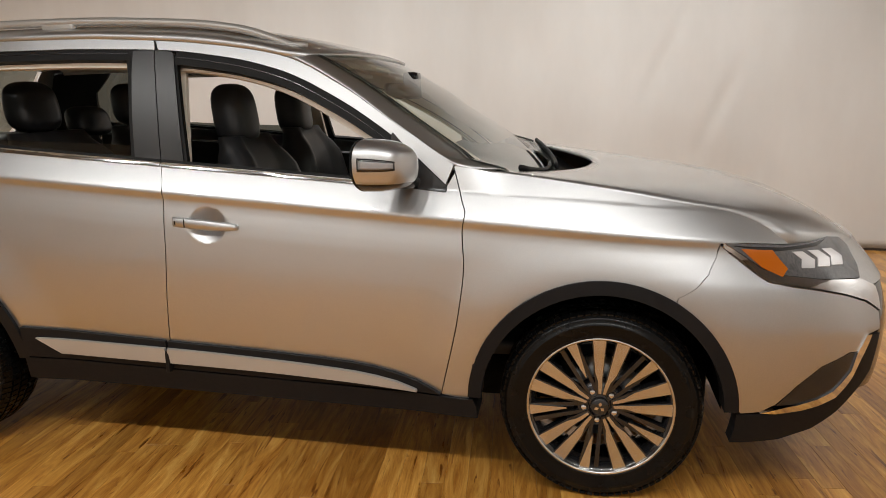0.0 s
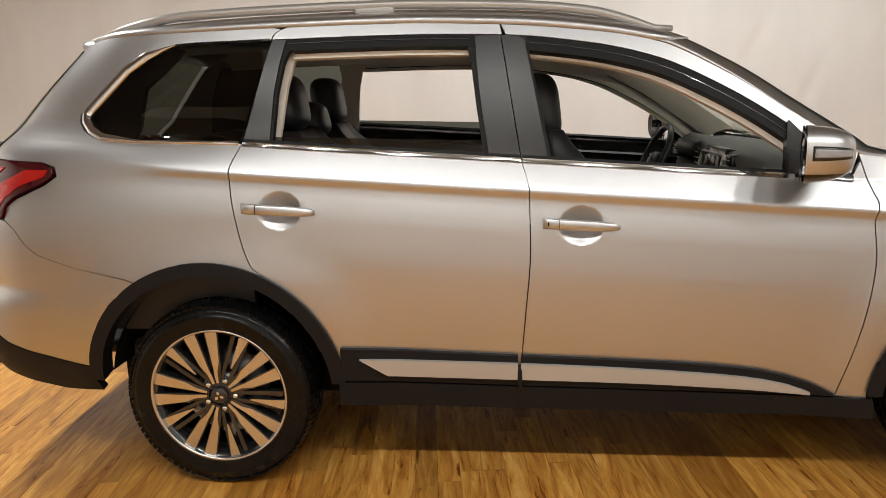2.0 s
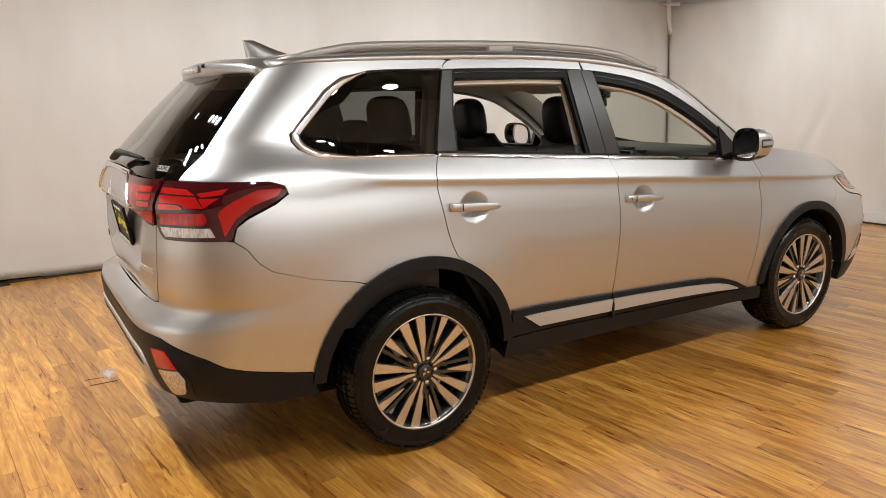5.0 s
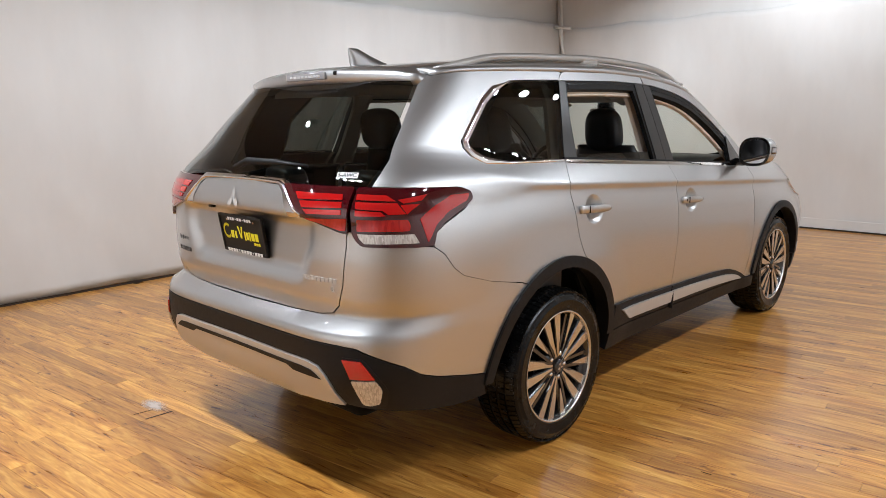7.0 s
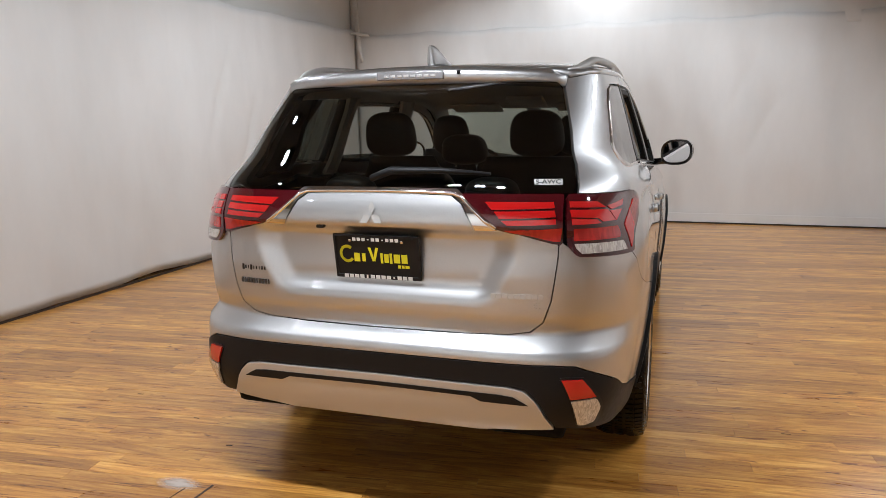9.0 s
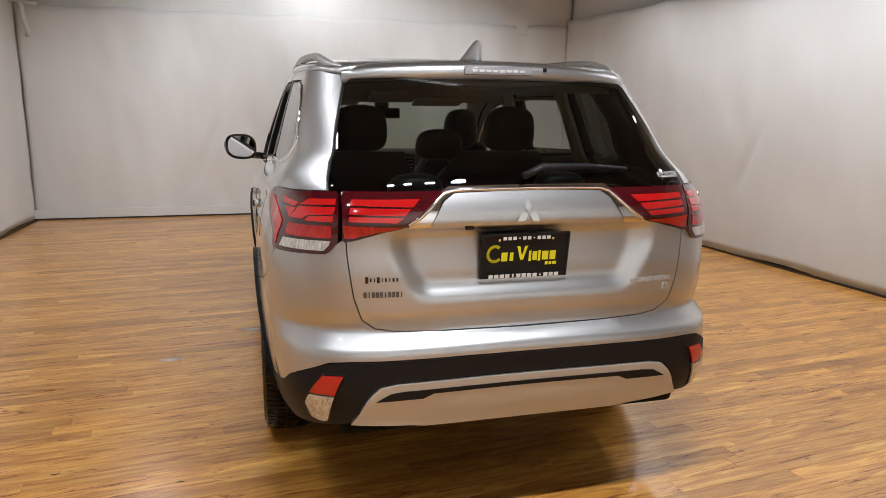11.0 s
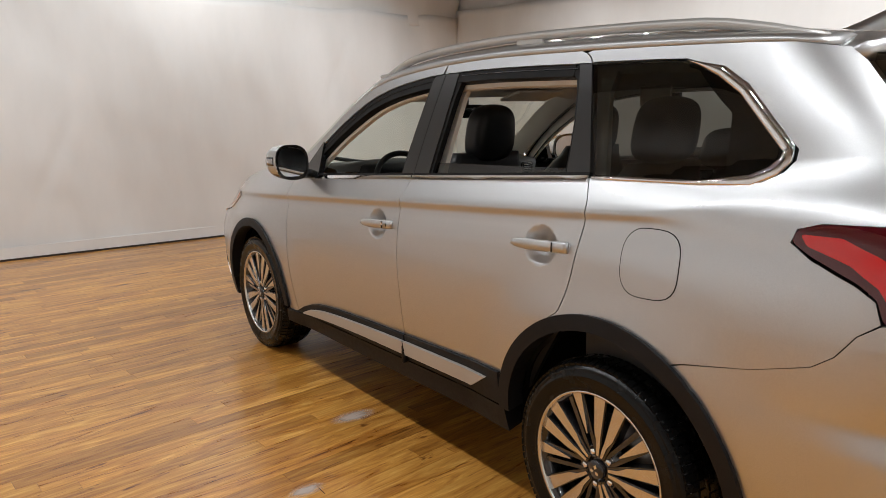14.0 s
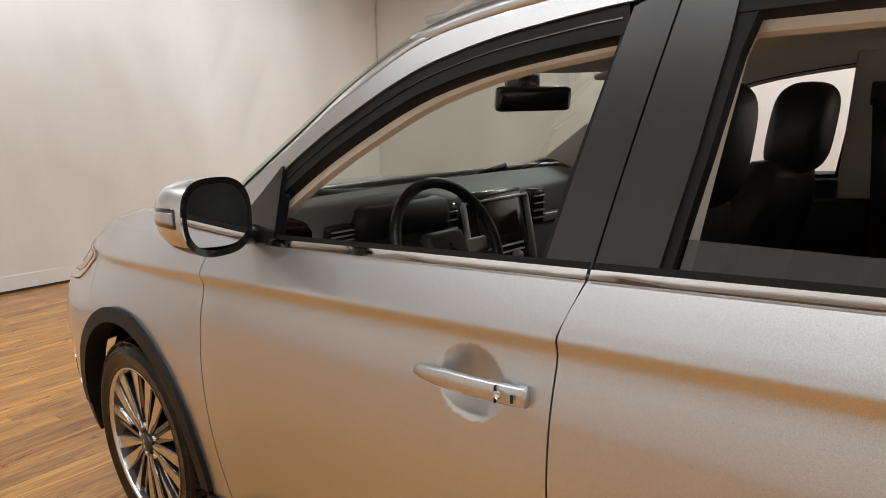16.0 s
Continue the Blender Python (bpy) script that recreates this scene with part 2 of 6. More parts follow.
def grid_mesh(rows, close=False, caps=False):
    """A bmesh skin over rows of points."""
    bm = bmesh.new()
    vs = [[bm.verts.new(p) for p in r] for r in rows]
    n = len(rows[0])
    for a, b in zip(vs, vs[1:]):
        for i in range(n if close else n - 1):
            j = (i + 1) % n
            bm.faces.new((a[i], a[j], b[j], b[i]))
    if caps:
        bm.faces.new(vs[0][::-1])
        bm.faces.new(vs[-1])
    bmesh.ops.recalc_face_normals(bm, faces=bm.faces)
    return bm


def box(size, at=(0, 0, 0), bevel=0.0, turn=None, seg=2):
    bm = bmesh.new()
    bmesh.ops.create_cube(bm, size=1.0)
    bmesh.ops.scale(bm, vec=size, verts=bm.verts)
    if bevel:
        bmesh.ops.bevel(bm, geom=bm.edges[:], offset=bevel, segments=seg, affect="EDGES", profile=0.6)
    if turn is not None:
        bmesh.ops.transform(bm, matrix=turn, verts=bm.verts)
    bmesh.ops.translate(bm, vec=at, verts=bm.verts)
    return bm


def tube(path, radius, sides=8, flat=1.0, radii=None):
    """A round or flattened bar along a path."""
    rows = []
    pts = [Vector(p) for p in path]
    for i, p in enumerate(pts):
        d = (pts[min(i + 1, len(pts) - 1)] - pts[max(i - 1, 0)]).normalized()
        side = d.cross(Vector((0, 0, 1)))
        side = side.normalized() if side.length > 1e-4 else Vector((1, 0, 0))
        up = side.cross(d)
        r = radii[i] if radii else radius
        rows.append([p + side * (r * math.cos(a)) + up * (r * flat * math.sin(a)) for a in (2 * math.pi * k / sides for k in range(sides))])
    return grid_mesh(rows, close=True, caps=True)


def lathe(profile, seg=48, axis="y"):
    """A ring from (radius, along) points, round the y axis."""
    rows = []
    for k in range(seg):
        a = 2 * math.pi * k / seg
        rows.append([(r * math.cos(a), h, r * math.sin(a)) for r, h in profile])
    rows.append(rows[0])
    bm = grid_mesh(rows)
    bmesh.ops.remove_doubles(bm, verts=bm.verts, dist=1e-5)
    return bm


def words(name, text, size, m, mat, parent, depth=0.0008, label="", bold=0.0, wide=1.0):
    """Raised lettering in the built-in font, as a mesh, centred on the pose m with its face along m's z."""
    cu = bpy.data.curves.new(name, "FONT")
    cu.body, cu.size, cu.extrude, cu.offset = text, size, depth, bold
    cu.align_x, cu.align_y = "CENTER", "CENTER"
    tmp = bpy.data.objects.new(name, cu)
    scene.collection.objects.link(tmp)
    bpy.context.view_layer.update()
    me = bpy.data.meshes.new_from_object(tmp.evaluated_get(bpy.context.evaluated_depsgraph_get()))
    bpy.data.objects.remove(tmp)
    bpy.data.curves.remove(cu)
    me.transform(m @ Matrix.Diagonal((wide, 1, 1, 1)))
    me.materials.clear()
    me.materials.append(mat)
    ob = new(name, me)
    ob.parent = parent
    return tagged(ob, label)


def spline(*pts):
    """A smooth curve y(x) through design points, without overshoot."""
    xs, ys = np.array([p[0] for p in pts], float), np.array([p[1] for p in pts], float)
    d = np.diff(ys) / np.diff(xs)
    m = np.zeros(len(xs))
    m[0], m[-1] = d[0], d[-1]
    for i in range(1, len(xs) - 1):
        if d[i - 1] * d[i] > 0:
            m[i] = 2 * d[i - 1] * d[i] / (d[i - 1] + d[i])

    def f(x):
        if x <= xs[0]:
            return float(ys[0] + m[0] * (x - xs[0]))
        if x >= xs[-1]:
            return float(ys[-1] + m[-1] * (x - xs[-1]))
        i = int(np.searchsorted(xs, x)) - 1
        h = xs[i + 1] - xs[i]
        t = (x - xs[i]) / h
        return float((2 * t**3 - 3 * t**2 + 1) * ys[i] + (t**3 - 2 * t**2 + t) * h * m[i] + (3 * t**2 - 2 * t**3) * ys[i + 1] + (t**3 - t**2) * h * m[i + 1])
    return f


def smooth(a, b, x):
    t = min(1.0, max(0.0, (x - a) / (b - a)))
    return t * t * (3 - 2 * t)


def rounded(pts, r=0.03, n=4):
    """Rounds the corners of an outline."""
    out = []
    k = len(pts)
    for i in range(k):
        p0, p, p1 = Vector(pts[i - 1]), Vector(pts[i]), Vector(pts[(i + 1) % k])
        rr = min(r, 0.45 * (p0 - p).length, 0.45 * (p1 - p).length)
        a, b = p + (p0 - p).normalized() * rr, p + (p1 - p).normalized() * rr
        for j in range(n + 1):
            t = j / n
            q = a * (1 - t) ** 2 + p * (2 * t * (1 - t)) + b * t * t
            out.append((q.x, q.y))
    return out


# ---- the room ----
FRONT_X = 5.08
floor_base = part("floor", box((14.0, 9.4, 0.08), (-0.9, -0.15, -0.0525)), material("subfloor", (0.05, 0.025, 0.01), 0.8), None, "amber wooden plank floor with a satin sheen", False, "floor", "structure")


def drape(name, a, b, z0, z1, label, folds, mat=CLOTH, seed=0, sag=0.0):
    """A hanging cloth wall from plan point a to b, with soft folds, turned back to give it thickness."""
    a, b = Vector((*a, 0)), Vector((*b, 0))
    d = (b - a)
    length = d.length
    d.normalize()
    n = Vector((-d.y, d.x, 0))
    nu, nv = int(length / 0.05), 34
    rows = []
    for j in range(nv + 1):
        v = j / nv
        row = []
        for i in range(nu + 1):
            u = i / nu * length
            z = z0 + (z1 - z0) * v
            deep = folds * (0.6 * math.sin(u * 2.1 + seed) * math.sin(u * 0.83 + 2 * seed) + 1.6 * noise.noise(Vector((u * 1.5, z * 0.35, seed * 7.1))) + 0.7 * noise.noise(Vector((u * 4.2 + 0.8 * z, z * 0.9, seed * 3.3))))
            crease = folds * 0.55 * noise.noise(Vector((u * 2.2 + z * 1.9, z * 1.4 - u * 0.8, seed + 11)))
            for cu, cz in ((length * 0.78, 1.25), (length * 0.74, 1.7), (length * 0.30, 0.9)):
                across = (u - cu) - 0.45 * (z - cz)
                deep += 0.028 * math.exp(-(across / 0.05) ** 2) * math.exp(-((z - cz) / 0.45) ** 2) * (folds > 0.0125)
            edge = sag * abs(math.sin(u * math.pi / 1.1)) * v ** 8 - 0.030 * max(0.0, noise.noise(Vector((u * 1.1, 5.0, seed)))) * (1 - v) ** 10
            row.append(a + d * u + n * (deep + crease) + Vector((0, 0, z - edge)))
        rows.append(row)
    bm = grid_mesh(rows)
    ob = part(name, bm, mat, None, label, True, "wall drape", "structure")
    s = ob.modifiers.new("thickness", "SOLIDIFY")
    s.thickness, s.offset = 0.006, 0
    return ob


C1, C2 = (FRONT_X, 3.47), (FRONT_X, -3.48)
L2, R2 = (-6.9, 3.95), (-6.9, -4.6)
drape("wall_north", C1, C2, 0.012, 2.55, "off-white cloth drape with soft folds and creases", 0.028, seed=1, sag=0.03)
drape("wall_north_valance", (FRONT_X + 0.045, 3.55), (FRONT_X + 0.045, -3.56), 2.40, 3.50, "off-white cloth strip hung above the drape", 0.016, seed=5)
drape("wall_west", L2, C1, 0.012, 2.62, "off-white cloth drape with soft vertical folds", 0.018, seed=2, sag=0.02)
drape("wall_east", C2, R2, 0.012, 2.62, "off-white cloth drape with soft vertical folds", 0.018, seed=3, sag=0.02)


def slab(name, a, b, z0, z1, t, label, mat):
    a, b = Vector((*a, 0)), Vector((*b, 0))
    d = b - a
    m = pose(0, 0, 0, 0, 0, math.degrees(math.atan2(d.y, d.x)))
    return part(name, box((d.length, t, z1 - z0), tuple((a + b) / 2 + Vector((0, 0, (z0 + z1) / 2))), 0, m), mat, None, label, False, "wall", "structure")


slab("wall_north_upper", (FRONT_X + 0.13, 4.2), (FRONT_X + 0.13, -4.7), 0, CEILING_Z - 0.02, 0.1, "white painted wall above and behind the drape", WALL_WHITE)
slab("wall_west_upper", (-7.0, 4.17), (FRONT_X + 0.1, 3.62), 0, CEILING_Z - 0.02, 0.1, "white painted wall behind the drape", WALL_WHITE)
slab("wall_east_upper", (FRONT_X + 0.1, -3.63), (-7.0, -4.77), 0, CEILING_Z - 0.02, 0.1, "white painted wall behind the drape", WALL_WHITE)
# never in view: added white wall that throws lamp light back on the tail
slab("bounce_wall_south", (-7.05, 4.4), (-7.05, -4.9), 0, CEILING_Z - 0.02, 0.1, "plain white unseen wall, added to close the hall and bounce light", WALL_WHITE)
part("ceiling", box((13, 10, 0.1), (-0.9, -0.2, CEILING_Z + 0.05)), CEILING, None, "dark painted ceiling of the hall", False, "ceiling", "structure")
TRIM_DARK = material("dark_brown_trim", (0.03, 0.02, 0.015), 0.6)
for nm, a, b in (("baseboard", C1, C2), ("baseboard", L2, C1), ("baseboard", C2, R2)):
    d = Vector((b[0] - a[0], b[1] - a[1], 0))
    n = Vector((-d.y, d.x, 0)).normalized() * -0.028
    part("floor_trim", box((d.length, 0.008, 0.020), ((a[0] + b[0]) / 2, (a[1] + b[1]) / 2, 0.0085), 0, pose(0, 0, 0, 0, 0, math.degrees(math.atan2(d.y, d.x)))), TRIM_DARK, None, "thin dark strip along the foot of the drape", False, "trim", "structure").location = n * 1.45
    if a == C1:
        part(nm, box((d.length, 0.012, 0.115), ((a[0] + b[0]) / 2 - n.x * 0, (a[1] + b[1]) / 2, 0.068), 0.003, pose(0, 0, 0, 0, 0, math.degrees(math.atan2(d.y, d.x)))), CLOTH, None, "off-white hem strip at the foot of the drape", False, "baseboard", "structure").location = n

# corner pipe
pipe = empty("wall_pipe", None, (4.93, 3.35, 0), "white painted steel pipe with a bent foot in the corner", "pipe", "", "structure")
part("upright", tube([(0.02, 0.02, 3.55), (0.02, 0.02, 2.6), (0.0, 0.0, 2.45), (-0.01, -0.02, 2.33), (-0.02, -0.05, 2.22), (0.0, -0.03, 2.16)], 0.028, 12), WALL_WHITE, pipe)
part("cross_bar", tube([(0.0, -0.16, 2.52), (0.0, 0.12, 2.56)], 0.022, 10), WALL_WHITE, pipe)


# ---- ceiling lamps ----
def lathe_z(profile, seg=24):
    bm = lathe(profile, seg)
    bmesh.ops.rotate(bm, cent=(0, 0, 0), matrix=Matrix.Rotation(radians(90), 3, "X"), verts=bm.verts)
    return bm


def build_spot_lamp():
    ob = empty("ceiling_spotlight", None, (0, 0, LAMP_Z), "black track spotlight with a glowing round face", "ceiling light", "ceiling spotlights")
    part("housing", lathe_z([(0.0, 0.16), (0.05, 0.15), (0.085, 0.10), (0.09, 0.0), (0.08, 0.0), (0.078, 0.02), (0.0, 0.02)]), LAMP_BODY, ob)
    part("hanger", tube([(0, 0, 0.15), (0, 0, CEILING_Z - LAMP_Z - 0.03)], 0.012, 8), LAMP_BODY, ob)
    return ob


lamp_one = build_spot_lamp()
for n, (lx, ly) in enumerate(LAMP_PLACES):
    spot = copy_thing(lamp_one, pose(lx, ly, LAMP_Z)) if n else lamp_one
    spot.location = (lx, ly, LAMP_Z)
    # the heads by the end walls lean to them; the added x -5.2 row lights the south wall
    lean = (0, -1.6 if ly == 0.0 else -0.45, 0) if lx > 3.3 else (0, 0.8, 0) if lx < -5 else (0, 0, 0) if lx < -2.8 and abs(ly) < 1 else (0.26 if ly > 0 else 0.30 if lx > 1.5 else -0.06, 0, 0)
    for piece in spot.children:
        if piece.name.startswith("housing"):
            piece.rotation_euler = lean
    la = bpy.data.lights.new("spot_glow", "AREA")
    strong = (1.6 if ly == 0.0 else 1.25) if lx > 3.3 else 2.1 if lx < -5 else 0.95 if lx < -2.8 and abs(ly) < 1 else 0.5 if lx < -2.8 else 0.70 if ly > 0 else 1.30 if lx < -0.5 else 1.0 if lx < 0.3 else 0.80
    la.shape, la.size, la.energy, la.color = "DISK", 0.125, LAMP_POWER * strong, LAMP_COLOR
    la.spread = radians(150 if abs(ly) > 1.9 else 130 if lx < -5 else 120)
    glow = new("spot_glow", la)
    glow.location, glow.rotation_euler = (lx, ly, LAMP_Z + 0.004), lean
# the x -5.2 track and the left one past -2.6 carry only added lamps
for a, b in (((-2.6, -3.0), (3.2, -3.0)), ((-4.9, 2.0), (3.2, 2.0)), ((-3.1, -0.6), (-3.1, 0.9)), ((3.5, -1.9), (3.5, 1.9)), ((-5.2, -2.1), (-5.2, 2.1))):
    part("lamp_track", tube([(*a, CEILING_Z - 0.03), (*b, CEILING_Z - 0.03)], 0.025, 8), LAMP_BODY, None, "black lighting track under the ceiling", True, "light track")


# ---- the car: its surface ----
# x runs to the nose, the axles lie at +-1.335, y to the car's left, z from the floor.
AXLE, HUB_Z, TYRE_R = 1.335, 0.345, 0.345
REAR0, FRONT0 = -1.35, 0.9


def crease_z(x):
    return 1.04 - 0.077 * x


def belt_z(x):
    return 1.1345 - 0.0785 * x


FLANK = spline((-0.90, 0.800), (-0.75, 0.840), (-0.62, 0.864), (-0.45, 0.883), (-0.28, 0.890), (-0.14, 0.8838), (-0.100, 0.8790), (-0.070, 0.8738), (-0.045, 0.8692), (-0.026, 0.8676), (-0.010, 0.8720), (0.000, 0.8738), (0.010, 0.8695), (0.040, 0.8530), (0.0945, 0.822))
_dz = np.linspace(-0.95, 0.40, 1351)
_fl = np.array([FLANK(v) for v in _dz])
_ker = np.exp(-0.5 * (np.arange(-30, 31) / 4.0) ** 2)
_fl[30:-30] = np.convolve(_fl, _ker / _ker.sum(), "same")[30:-30]


def flank(dz):
    """The flank's section, eased so that no ripple shows in the paint."""
    return float(np.interp(dz, _dz, _fl))


REAR_X = spline((0.25, -2.20), (0.33, -2.27), (0.42, -2.335), (0.52, -2.36), (0.60, -2.37), (0.66, -2.375), (0.69, -2.365), (0.705, -2.335), (0.72, -2.295), (0.80, -2.315), (0.92, -2.318), (1.02, -2.312), (1.075, -2.315), (1.10, -2.322), (1.20, -2.288), (1.26, -2.245), (1.40, -2.115), (1.55, -1.95), (1.66, -1.83))
REAR_N = spline((0.3, 5.6), (0.5, 6.6), (0.62, 5.7), (0.75, 5.0), (1.0, 5.0), (1.2, 4.5), (1.32, 4.0), (1.7, 4.0))
NOSE_X = spline((0.2, 2.22), (0.32, 2.295), (0.45, 2.335), (0.6, 2.345), (0.75, 2.33), (0.85, 2.275), (0.95, 2.20), (1.05, 2.09), (1.2, 1.95))
NOSE_N = spline((0.3, 5.2), (0.6, 5.2), (0.72, 4.8), (0.82, 3.7), (0.9, 3.3), (1.2, 3.0))


def half_width(x, z):
    """Half the breadth; towards the tail the shoulder line melts into a round."""
    if x > -1.35:
        return raw_width(x, z)
    d = 0.045 * smooth(-1.35, -1.8, x)
    return 0.2 * (raw_width(x, z - d) + raw_width(x, z - d / 2) + raw_width(x, z) + raw_width(x, z + d / 2) + raw_width(x, z + d))


def raw_width(x, z):
    dz = z - crease_z(x)
    h = z - belt_z(x)
    w = flank(dz) if h < 0 else 0.822 - (0.26 + 0.30 * smooth(0.8, 1.05, x)) * h - 0.12 * h * h
    t = smooth(-0.8, -1.85, x)
    w *= 1 - t * (0.03 * smooth(0.98, 1.16, z) + 0.035 * smooth(1.16, 1.32, z))
    w *= 1 - 0.010 * smooth(1.0, 1.9, x)
    # flares over the wheels
    for cx in (-AXLE, AXLE):
        d = math.hypot(x - cx, z - HUB_Z)
        w += 0.016 * smooth(0.68, 0.46, d) * smooth(0.98, 0.75, z)
    return w


# arc length round a reference plan curve, from the middle of the tail to the middle of the nose
_th = np.linspace(0, math.pi / 2, 600)


def _arc(n, long, wide):
    x, y = long * np.sin(_th) ** (2 / n), wide * np.cos(_th) ** (2 / n)
    return np.r_[0, np.cumsum(np.hypot(np.diff(x), np.diff(y)))]


_rear, _nose = _arc(4.6, 0.95, 0.87), _arc(3.2, 1.36, 0.87)
S1 = float(_rear[-1])
S2 = S1 + FRONT0 - REAR0
S3 = S2 + float(_nose[-1])


def skin(s, z):
    """A point of the skin: x, half width, z."""
    if s < S1:
        th = float(np.interp(S1 - s, _rear, _th))
        n, end = REAR_N(z), REAR_X(z)
        x = REAR0 - (REAR0 - end) * math.sin(th) ** (2 / n)
        return x, half_width(x, z) * max(0.0, math.cos(th)) ** (2 / n), z
    if s > S2:
        th = float(np.interp(s - S2, _nose, _th))
        n = NOSE_N(z)
        x = FRONT0 + (NOSE_X(z) - FRONT0) * math.sin(th) ** (2 / n)
        return x, half_width(x, z) * max(0.0, math.cos(th)) ** (2 / n), z
    x = REAR0 + s - S1
    return x, half_width(x, z), z


def sx(x, z):
    """The place along the skin of a point of the flank at x."""
    if x < REAR0:
        r = min(1.0, (REAR0 - x) / (REAR0 - REAR_X(z)))
        return S1 - float(np.interp(math.asin(r ** (REAR_N(z) / 2)), _th, _rear))
    if x > FRONT0:
        r = min(1.0, (x - FRONT0) / (NOSE_X(z) - FRONT0))
        return S2 + float(np.interp(math.asin(r ** (NOSE_N(z) / 2)), _th, _nose))
    return S1 + x - REAR0


def sy(y, z):
    """The place along the skin of a point of the tail at half breadth y."""
    w = half_width(REAR_X(z), z)
    r = min(1.0, max(0.0, y / w))
    return S1 - float(np.interp(math.acos(r ** (REAR_N(z) / 2)), _th, _rear))


def X(*pts):
    return [(sx(x, z), z) for x, z in pts]


def Y(*pts):
    return [(sy(y, z), z) for y, z in pts]


def normal_at(f, s, z):
    e = 0.004
    a, b = Vector(f(s + e, z)) - Vector(f(s - e, z)), Vector(f(s, z + e)) - Vector(f(s, z - e))
    n = a.cross(b)
    return n.normalized() if n.length > 1e-9 else Vector((0, 1, 0))


def dense(pts, step=0.03):
    """Fills long stretches of an outline with points."""
    out = []
    for i, p in enumerate(pts):
        q = pts[(i + 1) % len(pts)]
        n = max(1, int(math.hypot(q[0] - p[0], q[1] - p[1]) / step))
        out += [(p[0] + (q[0] - p[0]) * k / n, p[1] + (q[1] - p[1]) * k / n) for k in range(n)]
    return out


def sheet(name, outline, mat, parent, side=1, proud=0.0, thick=0.016, step=0.035, label="", relief=None, mirror=False, f=None, crease=False, fine=None):
    """A panel cut to an outline (along the skin, height), bent over the car's skin, its edges turned in.
    side: 1 for the left flank, -1 for the right. relief(point): more height over the skin."""
    f = f or skin

    def surf(s, z):
        if s < 0:
            x, y, zz = f(-s, z)
            return x, -y, zz
        return f(s, z)
    pts = dense(outline, step)
    bm = bmesh.new()
    bm.faces.new([bm.verts.new((s, z, 0)) for s, z in pts])
    for axis in (0, 1):
        lo, hi = min(p[axis] for p in pts), max(p[axis] for p in pts)
        k = math.floor(lo / step) + 1
        while k * step < hi - 1e-4:
            co, no = [0, 0, 0], [0, 0, 0]
            co[axis], no[axis] = k * step, 1
            bmesh.ops.bisect_plane(bm, geom=bm.verts[:] + bm.edges[:] + bm.faces[:], plane_co=co, plane_no=no, dist=1e-5)
            k += 1
    if fine:
        # closer cuts round one spot
        for axis in (0, 1):
            for k in range(-11, 12):
                co, no = [0, 0, 0], [0, 0, 0]
                co[axis], no[axis] = fine[axis] + k * 0.0065, 1
                bmesh.ops.bisect_plane(bm, geom=bm.verts[:] + bm.edges[:] + bm.faces[:], plane_co=co, plane_no=no, dist=1e-5)
    if crease:
        for d in (-0.10, -0.075, -0.055, -0.042, -0.034, -0.027, -0.021, -0.016, -0.011, -0.006, -0.001, 0.004, 0.009, 0.015, 0.022, 0.031, 0.04, 0.05, 0.06, 0.07, 0.08, 0.09, 0.10, 0.11, 0.12, 0.135, 0.15):
            bmesh.ops.bisect_plane(bm, geom=bm.verts[:] + bm.edges[:] + bm.faces[:], plane_co=(S1 - REAR0, crease_z(0) + d, 0), plane_no=(0.077, 1, 0), dist=1e-5)
    bmesh.ops.remove_doubles(bm, verts=bm.verts, dist=2e-4)
    bm.verts.ensure_lookup_table()
    edge = [e for e in bm.edges if len(e.link_faces) == 1]
    first = list(bm.verts)
    flat = [(v.co.x, v.co.y) for v in first]
    top = list(bm.faces)
    made = bmesh.ops.extrude_edge_only(bm, edges=edge)["geom"]
    rim = [v for v in made if isinstance(v, bmesh.types.BMVert)]
    rim_uv = [(v.co.x, v.co.y) for v in rim]
    base, nors = {}, {}
    for v, (s, z) in list(zip(first, flat)) + list(zip(rim, rim_uv)):
        p = Vector(surf(s, z))
        n = normal_at(surf, s, z)
        out = Vector((p.x - min(0.9, max(-1.3, p.x)), 0.6 * p.y if -1.9 < p.x < 1.7 else 0.25 * p.y, 0))
        if n.dot(out) < 0:
            n = -n
        base[v], nors[v] = p, n
    rimset = set(rim)
    for v, p in base.items():
        h = proud + (relief(p) if relief else 0.0)
        q = p + nors[v] * (h if v not in rimset else h - thick)
        v.co = (q.x, q.y * side, q.z)
    if relief:
        bm.normal_update()
    bm.normal_update()
    flip = []
    for fc in top:
        v0 = fc.verts[0]
        n = nors[v0]
        if fc.normal.dot(Vector((n.x, n.y * side, n.z))) < 0:
            flip.append(fc)
    if len(flip) > len(top) / 2:
        bmesh.ops.reverse_faces(bm, faces=bm.faces[:])
    bm.normal_update()
    bm.verts.index_update()
    bm.faces.index_update()
    topset = {fc.index for fc in top}
    vn = {}
    for v in bm.verts:
        if v in nors and not (relief and abs(relief(base[v])) > 1e-5):
            n = nors[v]
            vn[v.index] = Vector((n.x, n.y * side, n.z))
        else:
            fs = [fc for fc in v.link_faces if fc.index in topset]
            n = Vector()
            for fc in fs:
                n += fc.normal * fc.calc_area()
            vn[v.index] = n.normalized() if n.length > 0 else Vector((0, 0, 1))
    me = bpy.data.meshes.new(name)
    bm.to_mesh(me)
    bm.free()
    loops = []
    for p in me.polygons:
        p.use_smooth = True
        for vi in p.vertices:
            loops.append(tuple(vn[vi]) if p.index in topset else tuple(p.normal))
    me.normals_split_custom_set(loops)
    me.materials.append(mat)
    ob = new(name, me)
